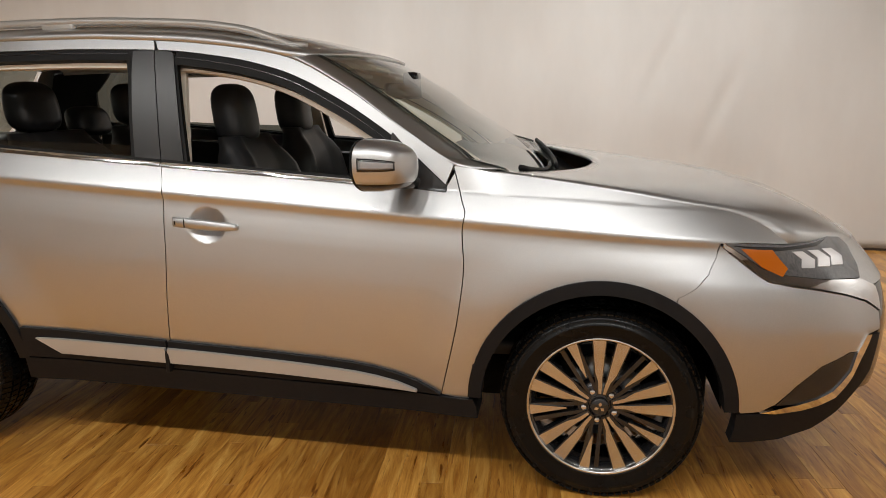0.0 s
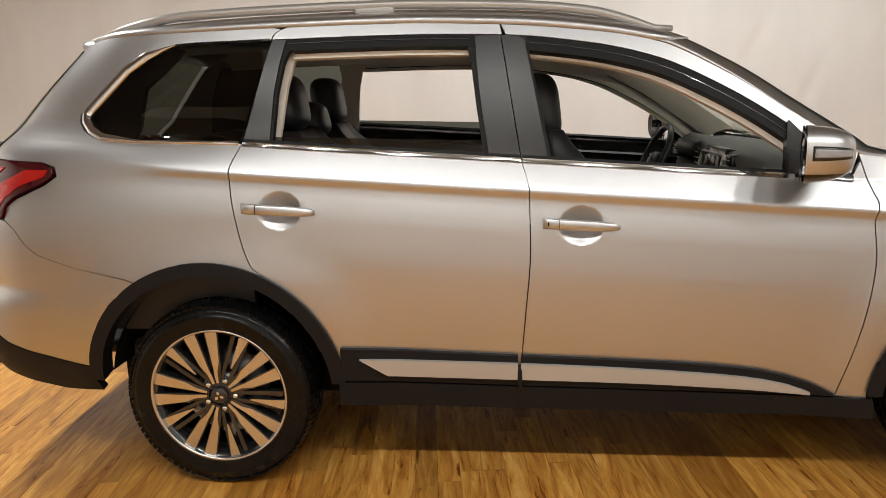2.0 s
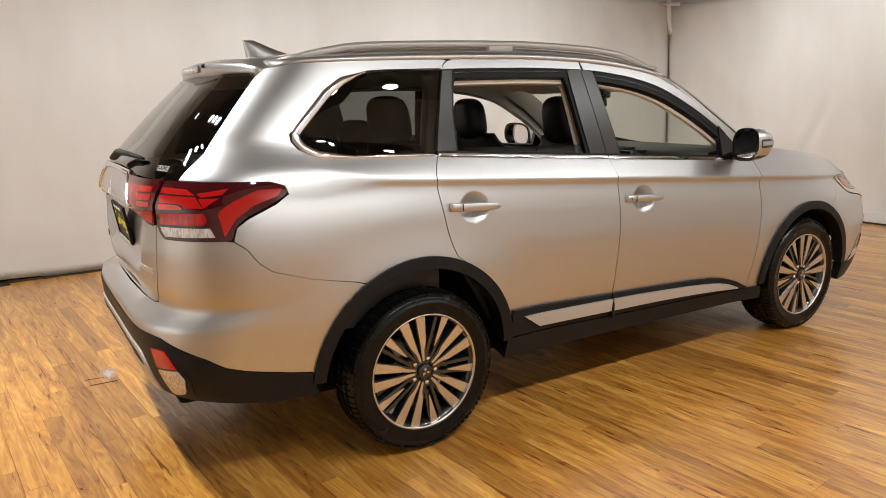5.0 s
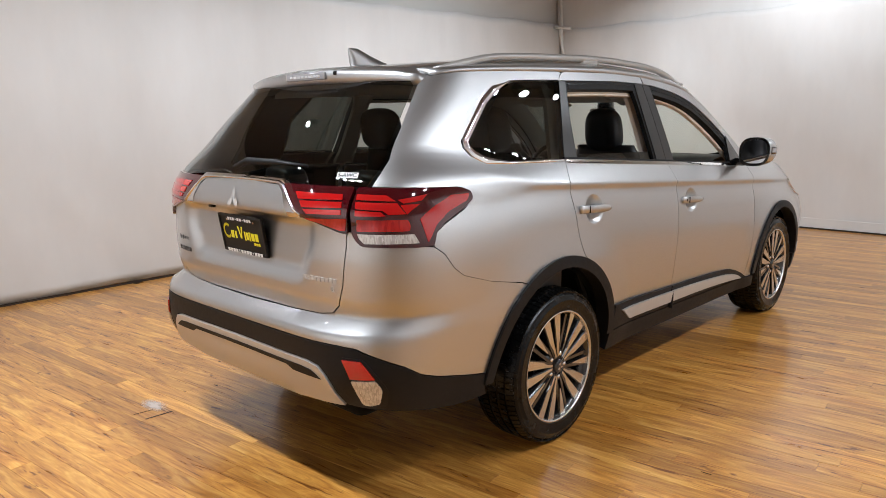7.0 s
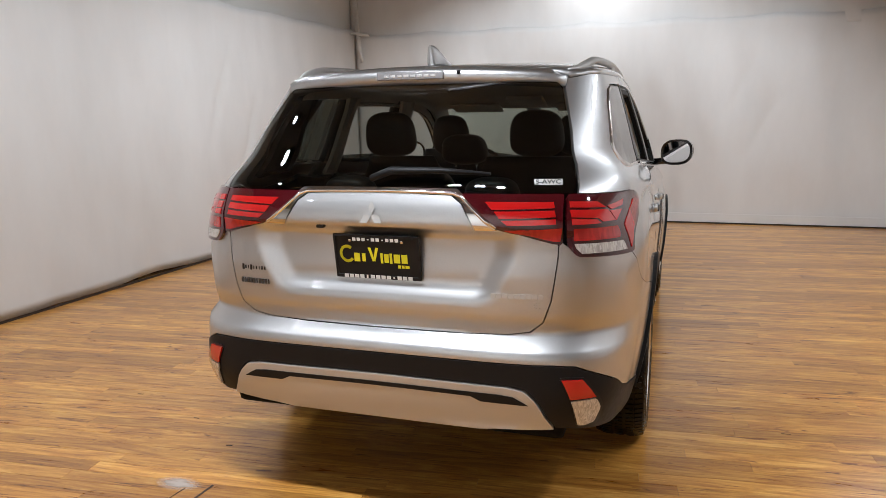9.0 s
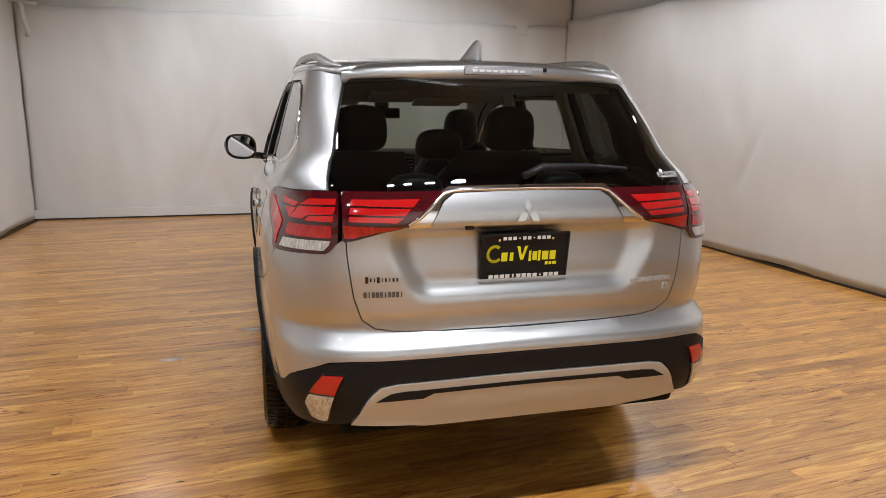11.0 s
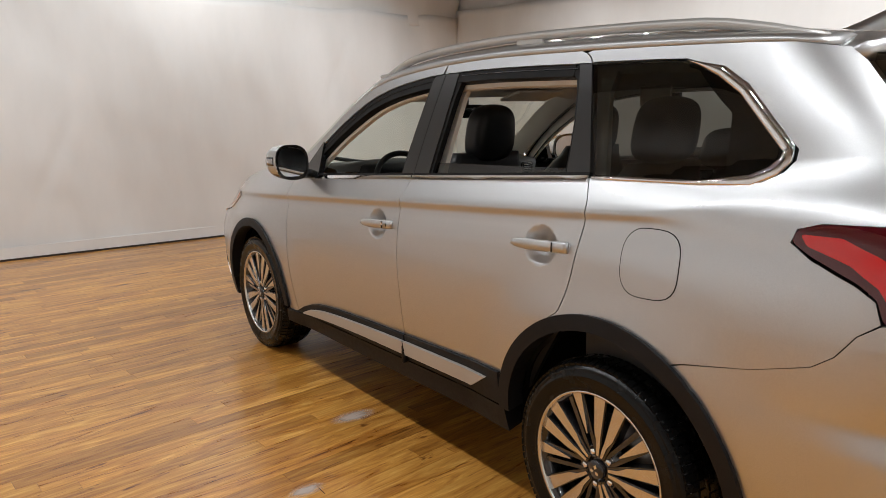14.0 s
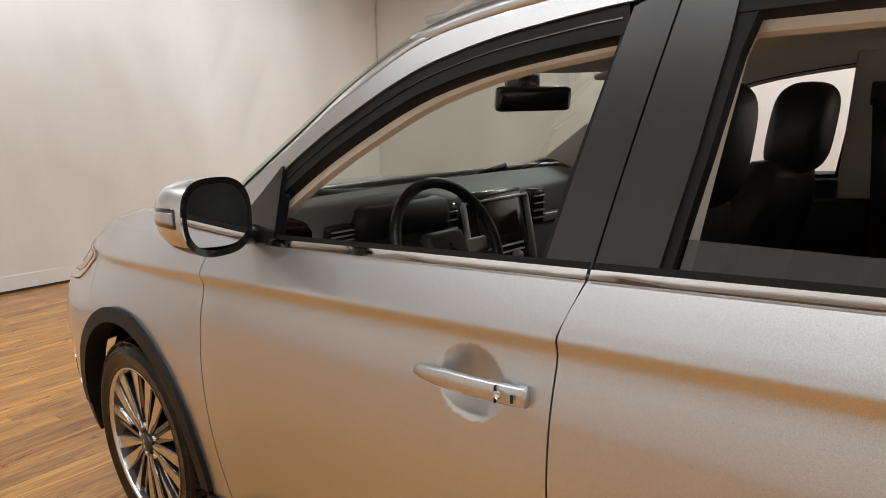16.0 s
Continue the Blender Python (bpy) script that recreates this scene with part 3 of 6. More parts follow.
    if parent is not None:
        ob.parent = parent
    return tagged(ob, label)


def arc(cx, cz, r, a0, a1, n=22, squash=1.0):
    """Points (x, z) on a wheel arch; angles in degrees, from the nose upwards."""
    return [(cx + r * math.cos(radians(a0 + (a1 - a0) * k / n)), cz + r * squash * math.sin(radians(a0 + (a1 - a0) * k / n))) for k in range(n + 1)]


car = empty("car", None, (0, 0, 0), "silver five-door SUV with black wheel-arch cladding on a plank floor", "car")

# design lines of the flank, x and z
DOOR_TOP = spline((-1.80, 1.588), (-1.69, 1.603), (-1.07, 1.613), (-0.70, 1.614), (-0.32, 1.600), (-0.03, 1.572), (0.19, 1.532), (0.41, 1.427), (0.62, 1.289), (0.826, 1.154))
GLASS_TOP = spline((-1.08, 1.575), (-0.70, 1.577), (-0.30, 1.566), (-0.03, 1.534), (0.19, 1.481), (0.41, 1.378), (0.62, 1.243), (0.80, 1.090))
CLAD_TOP = spline((-0.92, 0.528), (-0.25, 0.495), (0.08, 0.480), (0.48, 0.452), (0.66, 0.412), (0.80, 0.348))
STRIP_TOP = spline((-0.82, 0.488), (-0.26, 0.471), (0.08, 0.455), (0.48, 0.424), (0.62, 0.397), (0.70, 0.368))
STRIP_LOW = spline((-0.725, 0.425), (-0.26, 0.412), (0.08, 0.402), (0.48, 0.380), (0.70, 0.360))
B_LINE = [(-0.318, 1.600), (-0.285, 1.37), (-0.255, 1.154), (-0.232, 1.065), (-0.229, 0.866), (-0.245, 0.650), (-0.258, 0.494), (-0.268, 0.372)]
C_LINE = [(-1.066, 1.605), (-1.090, 1.55), (-1.200, 1.228), (-1.236, 1.134), (-1.214, 0.960), (-1.172, 0.821), (-1.130, 0.786)]
A_LINE = [(0.826, 1.150), (0.862, 1.030), (0.873, 1.000), (0.864, 0.935), (0.871, 0.825), (0.855, 0.670), (0.785, 0.349)]
REAR_ARCH, FRONT_ARCH = (-1.345, 0.368, 0.468), (1.331, 0.340, 0.447)
GAP = 0.0019


def along(fn, a, b, n=14):
    return [(a + (b - a) * k / n, fn(a + (b - a) * k / n)) for k in range(n + 1)]


def door_sill(x):
    return 0.373 - 0.03 * x


def shifted(line, d):
    """A shut line, eased between its points and moved along."""
    at = spline(*sorted((z, x) for x, z in line))
    zs = []
    for a, b in zip(line, line[1:]):
        zs += [a[1] + (b[1] - a[1]) * k / 5 for k in range(5)]
    return [(at(z) + d, z) for z in zs + [line[-1][1]]]


HANDLES = {"front": (-0.062, 0.943), "rear": (-1.066, 1.008)}


def bowl(p):
    """The finger hollows behind the door handles."""
    d = min(math.hypot((p.x - hx) / 0.078, (p.z - hz) / 0.066) for hx, hz in HANDLES.values())
    return -0.027 * max(0.0, 1 - d * d) ** 1.25


def flank_parts(side):
    tail = "left" if side > 0 else "right"
    # front wing
    fa = arc(*FRONT_ARCH, 58.8, 178)
    wing = shifted(A_LINE, GAP) + [(0.884, 0.339)] + fa[::-1] + [(1.569, 0.7385), (1.625, 0.771), (1.662, 0.810), (1.688, 0.862), (1.700, 0.905)] + [(1.80, 0.903), (1.925, 0.894), (1.912, 0.903), (1.862, 0.943), (1.797, 0.977), (1.72, 1.001), (1.55, 1.033), (1.38, 1.066), (1.12, 1.107), (0.94, 1.131)]
    sheet("front_wing", X(*wing), PAINT, car, side, step=0.025, crease=True)
    # doors, below the belt
    fd = [(-0.255 + GAP, belt_z(-0.255))] + shifted(B_LINE[3:], GAP) + along(door_sill, -0.26, 0.775)[1:] + shifted(A_LINE, -GAP)[::-1][:-1] + [(0.832, 1.128), (0.80, 1.072)]
    front = sheet("front_door", X(*fd), PAINT, car, side, step=0.025, relief=bowl, crease=True, fine=X(HANDLES["front"])[0])
    ra = arc(*REAR_ARCH, 62, 5)
    rd = shifted(C_LINE[2:], GAP) + ra + [(-0.893, door_sill(-0.893))] + along(door_sill, -0.88, -0.275)[1:] + shifted(B_LINE[2:], -GAP)[::-1]
    rear = sheet("rear_door", X(*rd), PAINT, car, side, step=0.025, relief=bowl, crease=True, fine=X(HANDLES["rear"])[0])
    # painted upper frames
    top = along(DOOR_TOP, -0.318 + GAP, 0.826, 30) + [(0.80, 1.090)] + along(GLASS_TOP, 0.79, -0.30, 30)
    sheet("upper_frame", X(*top), PAINT, front, side)
    top = along(DOOR_TOP, -1.045, -0.32 - GAP, 12) + along(GLASS_TOP, -0.315, -1.085, 12) + [(-1.098, 1.574), (-1.0945, 1.583), (-1.085, 1.5945), (-1.069, 1.6045)]
    sheet("upper_frame", X(*top), PAINT, rear, side)
    # black pillar trims and window frames
    b1 = [(-0.318 + GAP, 1.565), (-0.255 + GAP, belt_z(-0.25))] + [(-0.166, belt_z(-0.166)), (-0.240, 1.553), (-0.262, 1.562)]
    sheet("pillar_trim", X(*b1), PILLAR_FILM, front, side, -0.002, 0.03)
    b2 = [(-0.318 - GAP, 1.565), (-0.255 - GAP, belt_z(-0.255)), (-0.360, belt_z(-0.360)), (-0.386, 1.341), (-0.401, 1.488), (-0.404, 1.566)]
    sheet("pillar_trim", X(*b2), PILLAR_FILM, rear, side, -0.002, 0.03)
    b3 = [(-1.098, 1.5725), (-1.128, 1.480), (-1.200 + GAP, belt_z(-1.2)), (-1.104, belt_z(-1.104)), (-1.090, 1.40), (-1.070, 1.50), (-1.050, 1.5725)]
    sheet("pillar_trim", X(*b3), PILLAR_FILM, rear, side, -0.002, 0.03)
    # rubber window seals round the openings
    edge = along(GLASS_TOP, -0.228, 0.80, 26)
    inner = [(x - 0.013, z - 0.046) for x, z in edge][::-1]
    sheet("window_seal", X(*(edge + inner)), SEAL, front, side, -0.006, 0.05)
    edge = along(GLASS_TOP, -1.03, -0.39, 14)
    inner = [(x, z - 0.038) for x, z in edge][::-1]
    sheet("window_seal", X(*(edge + inner)), SEAL, rear, side, -0.006, 0.05)
    # glossy lips of the run channels
    for owner, x0, x1, d in ((front, -0.215, 0.78, 0.020), (rear, -1.045, -0.425, 0.013)):
        lip = along(GLASS_TOP, x0, x1, 24)
        sheet("seal_lip", X(*([(x - 0.4 * d * (owner is front), z - d) for x, z in lip] + [(x - 0.4 * d * (owner is front), z - d - 0.0028) for x, z in lip][::-1])), GLOSS_BLACK, owner, side, -0.0035, 0.006)
    # upright seals along the pillars, with eased upper corners
    for owner, pts in ((front, [(-0.240, 1.54), (-0.168, belt_z(-0.168) + 0.008), (-0.154, belt_z(-0.154) + 0.008), (-0.222, 1.50), (-0.222, 1.54)]),
                       (rear, [(-0.404, 1.566), (-0.401, 1.488), (-0.386, 1.341), (-0.362, belt_z(-0.362) + 0.008), (-0.378, belt_z(-0.378) + 0.008), (-0.402, 1.341), (-0.418, 1.480), (-0.430, 1.530), (-0.446, 1.566)]),
                       (rear, [(-1.050, 1.5725), (-1.070, 1.50), (-1.090, 1.40), (-1.104, belt_z(-1.104) + 0.008), (-1.094, belt_z(-1.094) + 0.008), (-1.079, 1.40), (-1.058, 1.500), (-1.044, 1.532), (-1.020, 1.550), (-1.020, 1.5725)])):
        sheet("window_seal", X(*pts), SEAL, owner, side, -0.008, 0.022)
    # mirror foot
    tri = [(0.606, 1.266), (0.665, 1.206), (0.727, 1.148), (0.779, 1.105), (0.808, 1.079), (0.804, 1.062), (0.60, belt_z(0.60) - 0.004), (0.594, 1.10)]
    sheet("mirror_base", X(*rounded(tri, 0.012)), GLOSS_BLACK, front, side, 0.004, 0.03)
    # bright belt strips
    for nm, x0, x1, owner in (("belt_strip", -0.252, 0.62, front), ("belt_strip", -1.196, -0.258, rear)):
        lo = [(x, belt_z(x) - 0.010) for x in np.linspace(x0, x1, 12)]
        hi = [(x, belt_z(x) + 0.007) for x in np.linspace(x1, x0, 12)]
        sheet(nm, X(*(lo + hi)), CHROME, owner, side, 0.005, 0.012, label="chrome strip")
        lo = [(x, belt_z(x) + 0.008) for x in np.linspace(x0, x1, 12)]
        hi = [(x, belt_z(x) + 0.018) for x in np.linspace(x1, x0, 12)]
        sheet("weather_strip", X(*(lo + hi)), SEAL, owner, side, -0.001, 0.03)
    # partly lowered pane in the rear door
    pane = [(-1.095, belt_z(-1.095) + 0.012), (-0.360, belt_z(-0.360) + 0.012), (-0.368, belt_z(-0.368) + 0.062), (-1.092, belt_z(-1.092) + 0.034)]
    sheet("window_pane", X(*pane), QUARTER_GLASS, rear, side, -0.02, 0.004, label="dark tinted pane wound almost down")
    # quarter panel
    ra = arc(*REAR_ARCH, 63, 160)
    q = [(-1.102, 1.5725), (-1.098, 1.585), (-1.088, 1.597), (-1.071, 1.6075)] + along(DOOR_TOP, -1.09, -1.78, 10)
    seam = Y((0.580, 1.585), (0.578, 1.55), (0.624, 1.40), (0.660, 1.285), (0.675, 1.200))
    quarter = X(*q) + seam + X((-1.91, 1.184), (-1.858, 1.166), (-1.850, 1.134), (-1.900, 1.102), (-2.004, 1.060), (-2.046, 1.033), (-2.062, 0.988)) + X((-2.022, 0.955), (-1.985, 0.90), (-1.94, 0.865), (-1.80, 0.818), (-1.625, 0.782), (-1.588, 0.769)) + X(*[p for p in ra[::-1] if p[0] > -1.584]) + X(*shifted(C_LINE[2:], -GAP)[::-1])
    qwin = [(-1.57, 1.240), (-1.733, 1.259), (-1.777, 1.285), (-1.797, 1.315), (-1.796, 1.342), (-1.732, 1.402), (-1.645, 1.487), (-1.565, 1.536), (-1.50, 1.556), (-1.44, 1.572), (-1.108, 1.578)]
    quarter += X((-1.21, belt_z(-1.21)), *qwin)
    quarter = sheet("quarter_panel", quarter, PAINT, car, side, step=0.025, crease=True)
    # quarter window, its bright frame and dark glass
    ring_in = [(-1.21, belt_z(-1.21) + 0.008), (-1.57, 1.250), (-1.664, 1.263), (-1.714, 1.290), (-1.738, 1.321), (-1.737, 1.342), (-1.694, 1.390), (-1.598, 1.486), (-1.533, 1.531), (-1.456, 1.556), (-1.42, 1.564), (-1.102, 1.570), (-1.132, 1.480)]
    qw = sheet("quarter_window", X(*[(x - 0.010, z) if x < -1.5 else (x, z) for x, z in ring_in]), QUARTER_GLASS, quarter, side, -0.004, 0.004, label="dark tinted glass")
    rim = [(-1.212, belt_z(-1.212) + 0.001)] + [(a[0] + (b[0] - a[0]) * 0.42, a[1] + (b[1] - a[1]) * 0.42) for a, b in zip(qwin[:10], ring_in[1:])]
    wide = [0.0090] + [min(0.017, max(0.0075, 0.5 * math.hypot(a[0] - b[0], a[1] - b[1]))) for a, b in zip(qwin[:10], ring_in[1:])]
    wide[-2:] = [0.006, 0.002]
    path, radii = [], []
    for k in range(len(rim) - 1):
        for t in (0, 0.25, 0.5, 0.75):
            x, z = rim[k][0] + (rim[k + 1][0] - rim[k][0]) * t, rim[k][1] + (rim[k + 1][1] - rim[k][1]) * t
            p = skin(sx(x, z), z)
            path.append((p[0], (p[1] - 0.002) * side, p[2]))
            radii.append(wide[k] + (wide[k + 1] - wide[k]) * t)
    surround = []
    for k, p in enumerate(path):
        a, c = Vector(path[max(0, k - 2)]), Vector(path[min(len(path) - 1, k + 2)])
        d = (c - a).normalized()
        out = Vector((0, side, 0.25)).normalized()
        wid = d.cross(out).normalized()
        surround.append([Vector(p) + wid * (radii[k] * math.cos(q)) + out * (0.009 * math.sin(q)) for q in (2 * math.pi * i / 12 for i in range(12))])
    mid = (-1.45, 1.41)
    border = [(x + (mid[0] - x) * 0.11, z + (mid[1] - z) * 0.11) for x, z in qwin[:10]]
    sheet("window_border", X(*(qwin[:10] + border[::-1])), SEAL, qw, side, -0.014, 0.006)
    part("window_surround", grid_mesh(surround, close=True, caps=True), CHROME, qw, "chrome surround")
    # black lower cladding on the doors, with its silver insert
    for owner, x0, x1 in ((rear, -0.885, -0.272), (front, -0.262, 0.782)):
        lo = [(x, door_sill(x) + 0.004) for x in np.linspace(x0, x1, 14)]
        hi = [(x, CLAD_TOP(x)) for x in np.linspace(x1, x0, 14)]
        sheet("door_cladding", X(*(lo + hi)), BLACK_PLASTIC, owner, side, 0.014, 0.02)
        a, b = (max(x0, -0.82), min(x1, 0.70))
        hi = [(x, STRIP_TOP(x)) for x in np.linspace(b, a, 14)]
        lo = [(x, STRIP_LOW(max(x, -0.725))) for x in np.linspace(max(a, -0.725), b, 14)]
        sheet("insert_strip", X(*(lo + hi)), SATIN_SILVER, owner, side, 0.026, 0.014, label="satin silver insert")
    # sill under the doors
    lo = [(x, 0.286 - 0.017 * x) for x in np.linspace(-0.905, 0.915, 20)]
    hi = [(x, door_sill(x) - 0.004) for x in np.linspace(0.900, -0.898, 20)]
    sheet("sill_cladding", X(*(lo + hi)), BLACK_PLASTIC, car, side, 0.012, 0.12)
    # wheel-arch cladding
    for nm, (cx, cz, r), ri, a0, a1 in (("front_arch_cladding", FRONT_ARCH, 0.403, 2, 178), ("rear_arch_cladding", REAR_ARCH, 0.421, 3, 176)):
        ol = arc(cx, cz, r + 0.002, a0, a1, 36)
        il = arc(cx, cz, ri, a1, a0, 36)
        sheet(nm, X(*(ol + il)), BLACK_PLASTIC, car, side, 0.014, 0.07, step=0.03)
    # wheel housings
    for cx, r in ((AXLE, 0.405), (-AXLE, 0.43)):
        rows = []
        for yy in (0.50, 0.60, 0.70, 0.80):
            rows.append([(cx + r * math.cos(a), yy * side, 0.35 + r * math.sin(a)) for a in np.linspace(-0.06, math.pi - 0.14, 34)])
        bm = grid_mesh(rows)
        bm.faces.new([v for v in bm.verts if abs(abs(v.co.y) - 0.50) < 1e-4])
        part("wheel_housing", bm, UNDER, car)
    return front, rear, quarter


DOORS = {side: flank_parts(side) for side in (-1, 1)}


# ---- rear ----
def both(outline):
    """An outline of the left half, from the middle line outwards and back, mirrored over the whole breadth."""
    return outline + [(-s, z) for s, z in outline[::-1] if s > 1e-4]


def dish(p):
    """The pressed hollow round the number plate."""
    y, z = abs(p.y), p.z
    return -0.034 * smooth(0.50, 0.40, y + 0.5 * max(0, 1.0 - z)) * smooth(0.825, 0.895, z) * smooth(1.084, 1.062, z)


gate_half = Y((0.0, 0.719), (0.30, 0.721), (0.46, 0.727), (0.53, 0.739), (0.574, 0.775), (0.600, 0.85), (0.6145, 0.95), (0.620, 1.040), (0.53, 1.063), (0.443, 1.088), (0.0, 1.088))
gate_half[0] = (0.0, 0.719)
gate_half[-1] = (0.0, 1.088)
gate = sheet("tailgate", both(gate_half), PAINT, car, 1, 0.0, 0.02, 0.016, relief=dish, label="silver tailgate with a pressed plate recess")
garn = Y((0.0, 1.092), (0.350, 1.092), (0.302, 1.165), (0.265, 1.190), (0.0, 1.200))
garn[0], garn[-1] = (0.0, 1.092), (0.0, 1.200)
garnish = sheet("logo_panel", both(garn), PAINT, gate, 1, 0.012, 0.03, 0.03)
cg = Y((0.0, 1.203), (0.266, 1.194), (0.306, 1.168), (0.354, 1.090), (0.428, 1.090), (0.378, 1.118), (0.300, 1.200), (0.285, 1.211), (0.0, 1.213))
cg[0], cg[-1] = (0.0, 1.203), (0.0, 1.213)
chrome_band = sheet("chrome_garnish", both(cg), CHROME, gate, 1, 0.014, 0.03, 0.03, label="chrome garnish")
lip = [(0.424, 1.094), (0.388, 1.118), (0.345, 1.155), (0.302, 1.193), (0.270, 1.2035), (0.18, 1.206), (0.09, 1.2075), (0.0, 1.208)]
lip = [(-y, z) for y, z in lip] + lip[-2::-1]
part("garnish_lip", tube([(skin(sy(abs(y), z), z)[0] - 0.013, y, z) for y, z in lip], 0.0075, 12), CHROME, chrome_band, "rounded chrome lip")
rg = Y((0.0, 1.218), (0.28, 1.214), (0.40, 1.204), (0.660, 1.200), (0.650, 1.285), (0.612, 1.40), (0.566, 1.55), (0.545, 1.568), (0.0, 1.578))
rg[0], rg[-1] = (0.0, 1.218), (0.0, 1.578)
rear_glass = sheet("rear_window", both(rg), DARK_GLASS, gate, 1, 0.004, 0.006, 0.035, label="dark tinted rear window")

# bumper: painted upper part, black band, silver skid plate
bt = Y((0.0, 0.7155), (0.30, 0.7175), (0.465, 0.7235), (0.535, 0.736), (0.578, 0.773), (0.604, 0.85), (0.6185, 0.95), (0.624, 1.030), (0.632, 1.046), (0.662, 1.022)) + X((-2.20, 0.995), (-2.10, 0.990), (-2.064, 0.984), (-2.024, 0.9535), (-1.9865, 0.898), (-1.941, 0.863), (-1.80, 0.8165), (-1.628, 0.779), (-1.592, 0.766))
ra = [p for p in arc(*REAR_ARCH, 120, 176) if p[0] < -1.596]
bt += X(*ra) + X((-1.812, 0.450), (-1.90, 0.466), (-2.05, 0.502), (-2.13, 0.530), (-2.19, 0.570)) + Y((0.735, 0.622), (0.69, 0.644), (0.62, 0.650), (0.30, 0.652), (0.0, 0.652))
bt[0], bt[-1] = (0.0, 0.7155), (0.0, 0.652)
bumper = sheet("rear_bumper", both(bt), PAINT, car, 1, 0.0, 0.02, 0.03, label="silver rear bumper")
bl = Y((0.0, 0.648), (0.30, 0.648), (0.62, 0.646), (0.688, 0.640), (0.733, 0.618)) + X((-2.19, 0.566), (-2.13, 0.526), (-2.05, 0.498), (-1.90, 0.462), (-1.812, 0.446), (-1.785, 0.350), (-1.94, 0.347), (-2.08, 0.368), (-2.17, 0.388)) + Y((0.70, 0.408), (0.624, 0.420), (0.596, 0.465), (0.562, 0.530), (0.53, 0.560), (0.47, 0.570), (0.0, 0.574))
bl[0], bl[-1] = (0.0, 0.648), (0.0, 0.574)
sheet("bumper_cladding", both(bl), BLACK_PLASTIC, bumper, 1, 0.004, 0.03, 0.03, label="textured black lower cladding")
sk = Y((0.0, 0.570), (0.466, 0.566), (0.525, 0.556), (0.556, 0.528), (0.592, 0.462), (0.618, 0.418), (0.42, 0.404), (0.36, 0.394), (0.0, 0.394))
sk[0], sk[-1] = (0.0, 0.570), (0.0, 0.394)
skid = sheet("skid_plate", both(sk), SATIN_SILVER, bumper, 1, 0.010, 0.05, 0.03, label="satin silver skid plate")
so = Y((0.0, 0.544), (0.44, 0.541), (0.49, 0.536), (0.54, 0.508), (0.38, 0.510), (0.345, 0.526), (0.0, 0.529))
so[0], so[-1] = (0.0, 0.544), (0.0, 0.529)
sheet("skid_slot", both(so), BLACK_PLASTIC, skid, 1, 0.0125, 0.004, 0.03)
part("tail_underside", box((0.30, 1.30, 0.10), (-2.12, 0, 0.40), 0.03), UNDER, bumper)


def W(*pts):
    """Points x, half breadth, z round the corner of the tail, as places along the skin."""
    out = []
    for x, y, z in pts:
        n = REAR_N(z)
        a = max(0.0, (REAR0 - x) / (REAR0 - REAR_X(z))) ** (n / 2)
        b = (y / half_width(x, z)) ** (n / 2)
        out.append((S1 - float(np.interp(math.atan2(a, b), _th, _rear)), z))
    return out


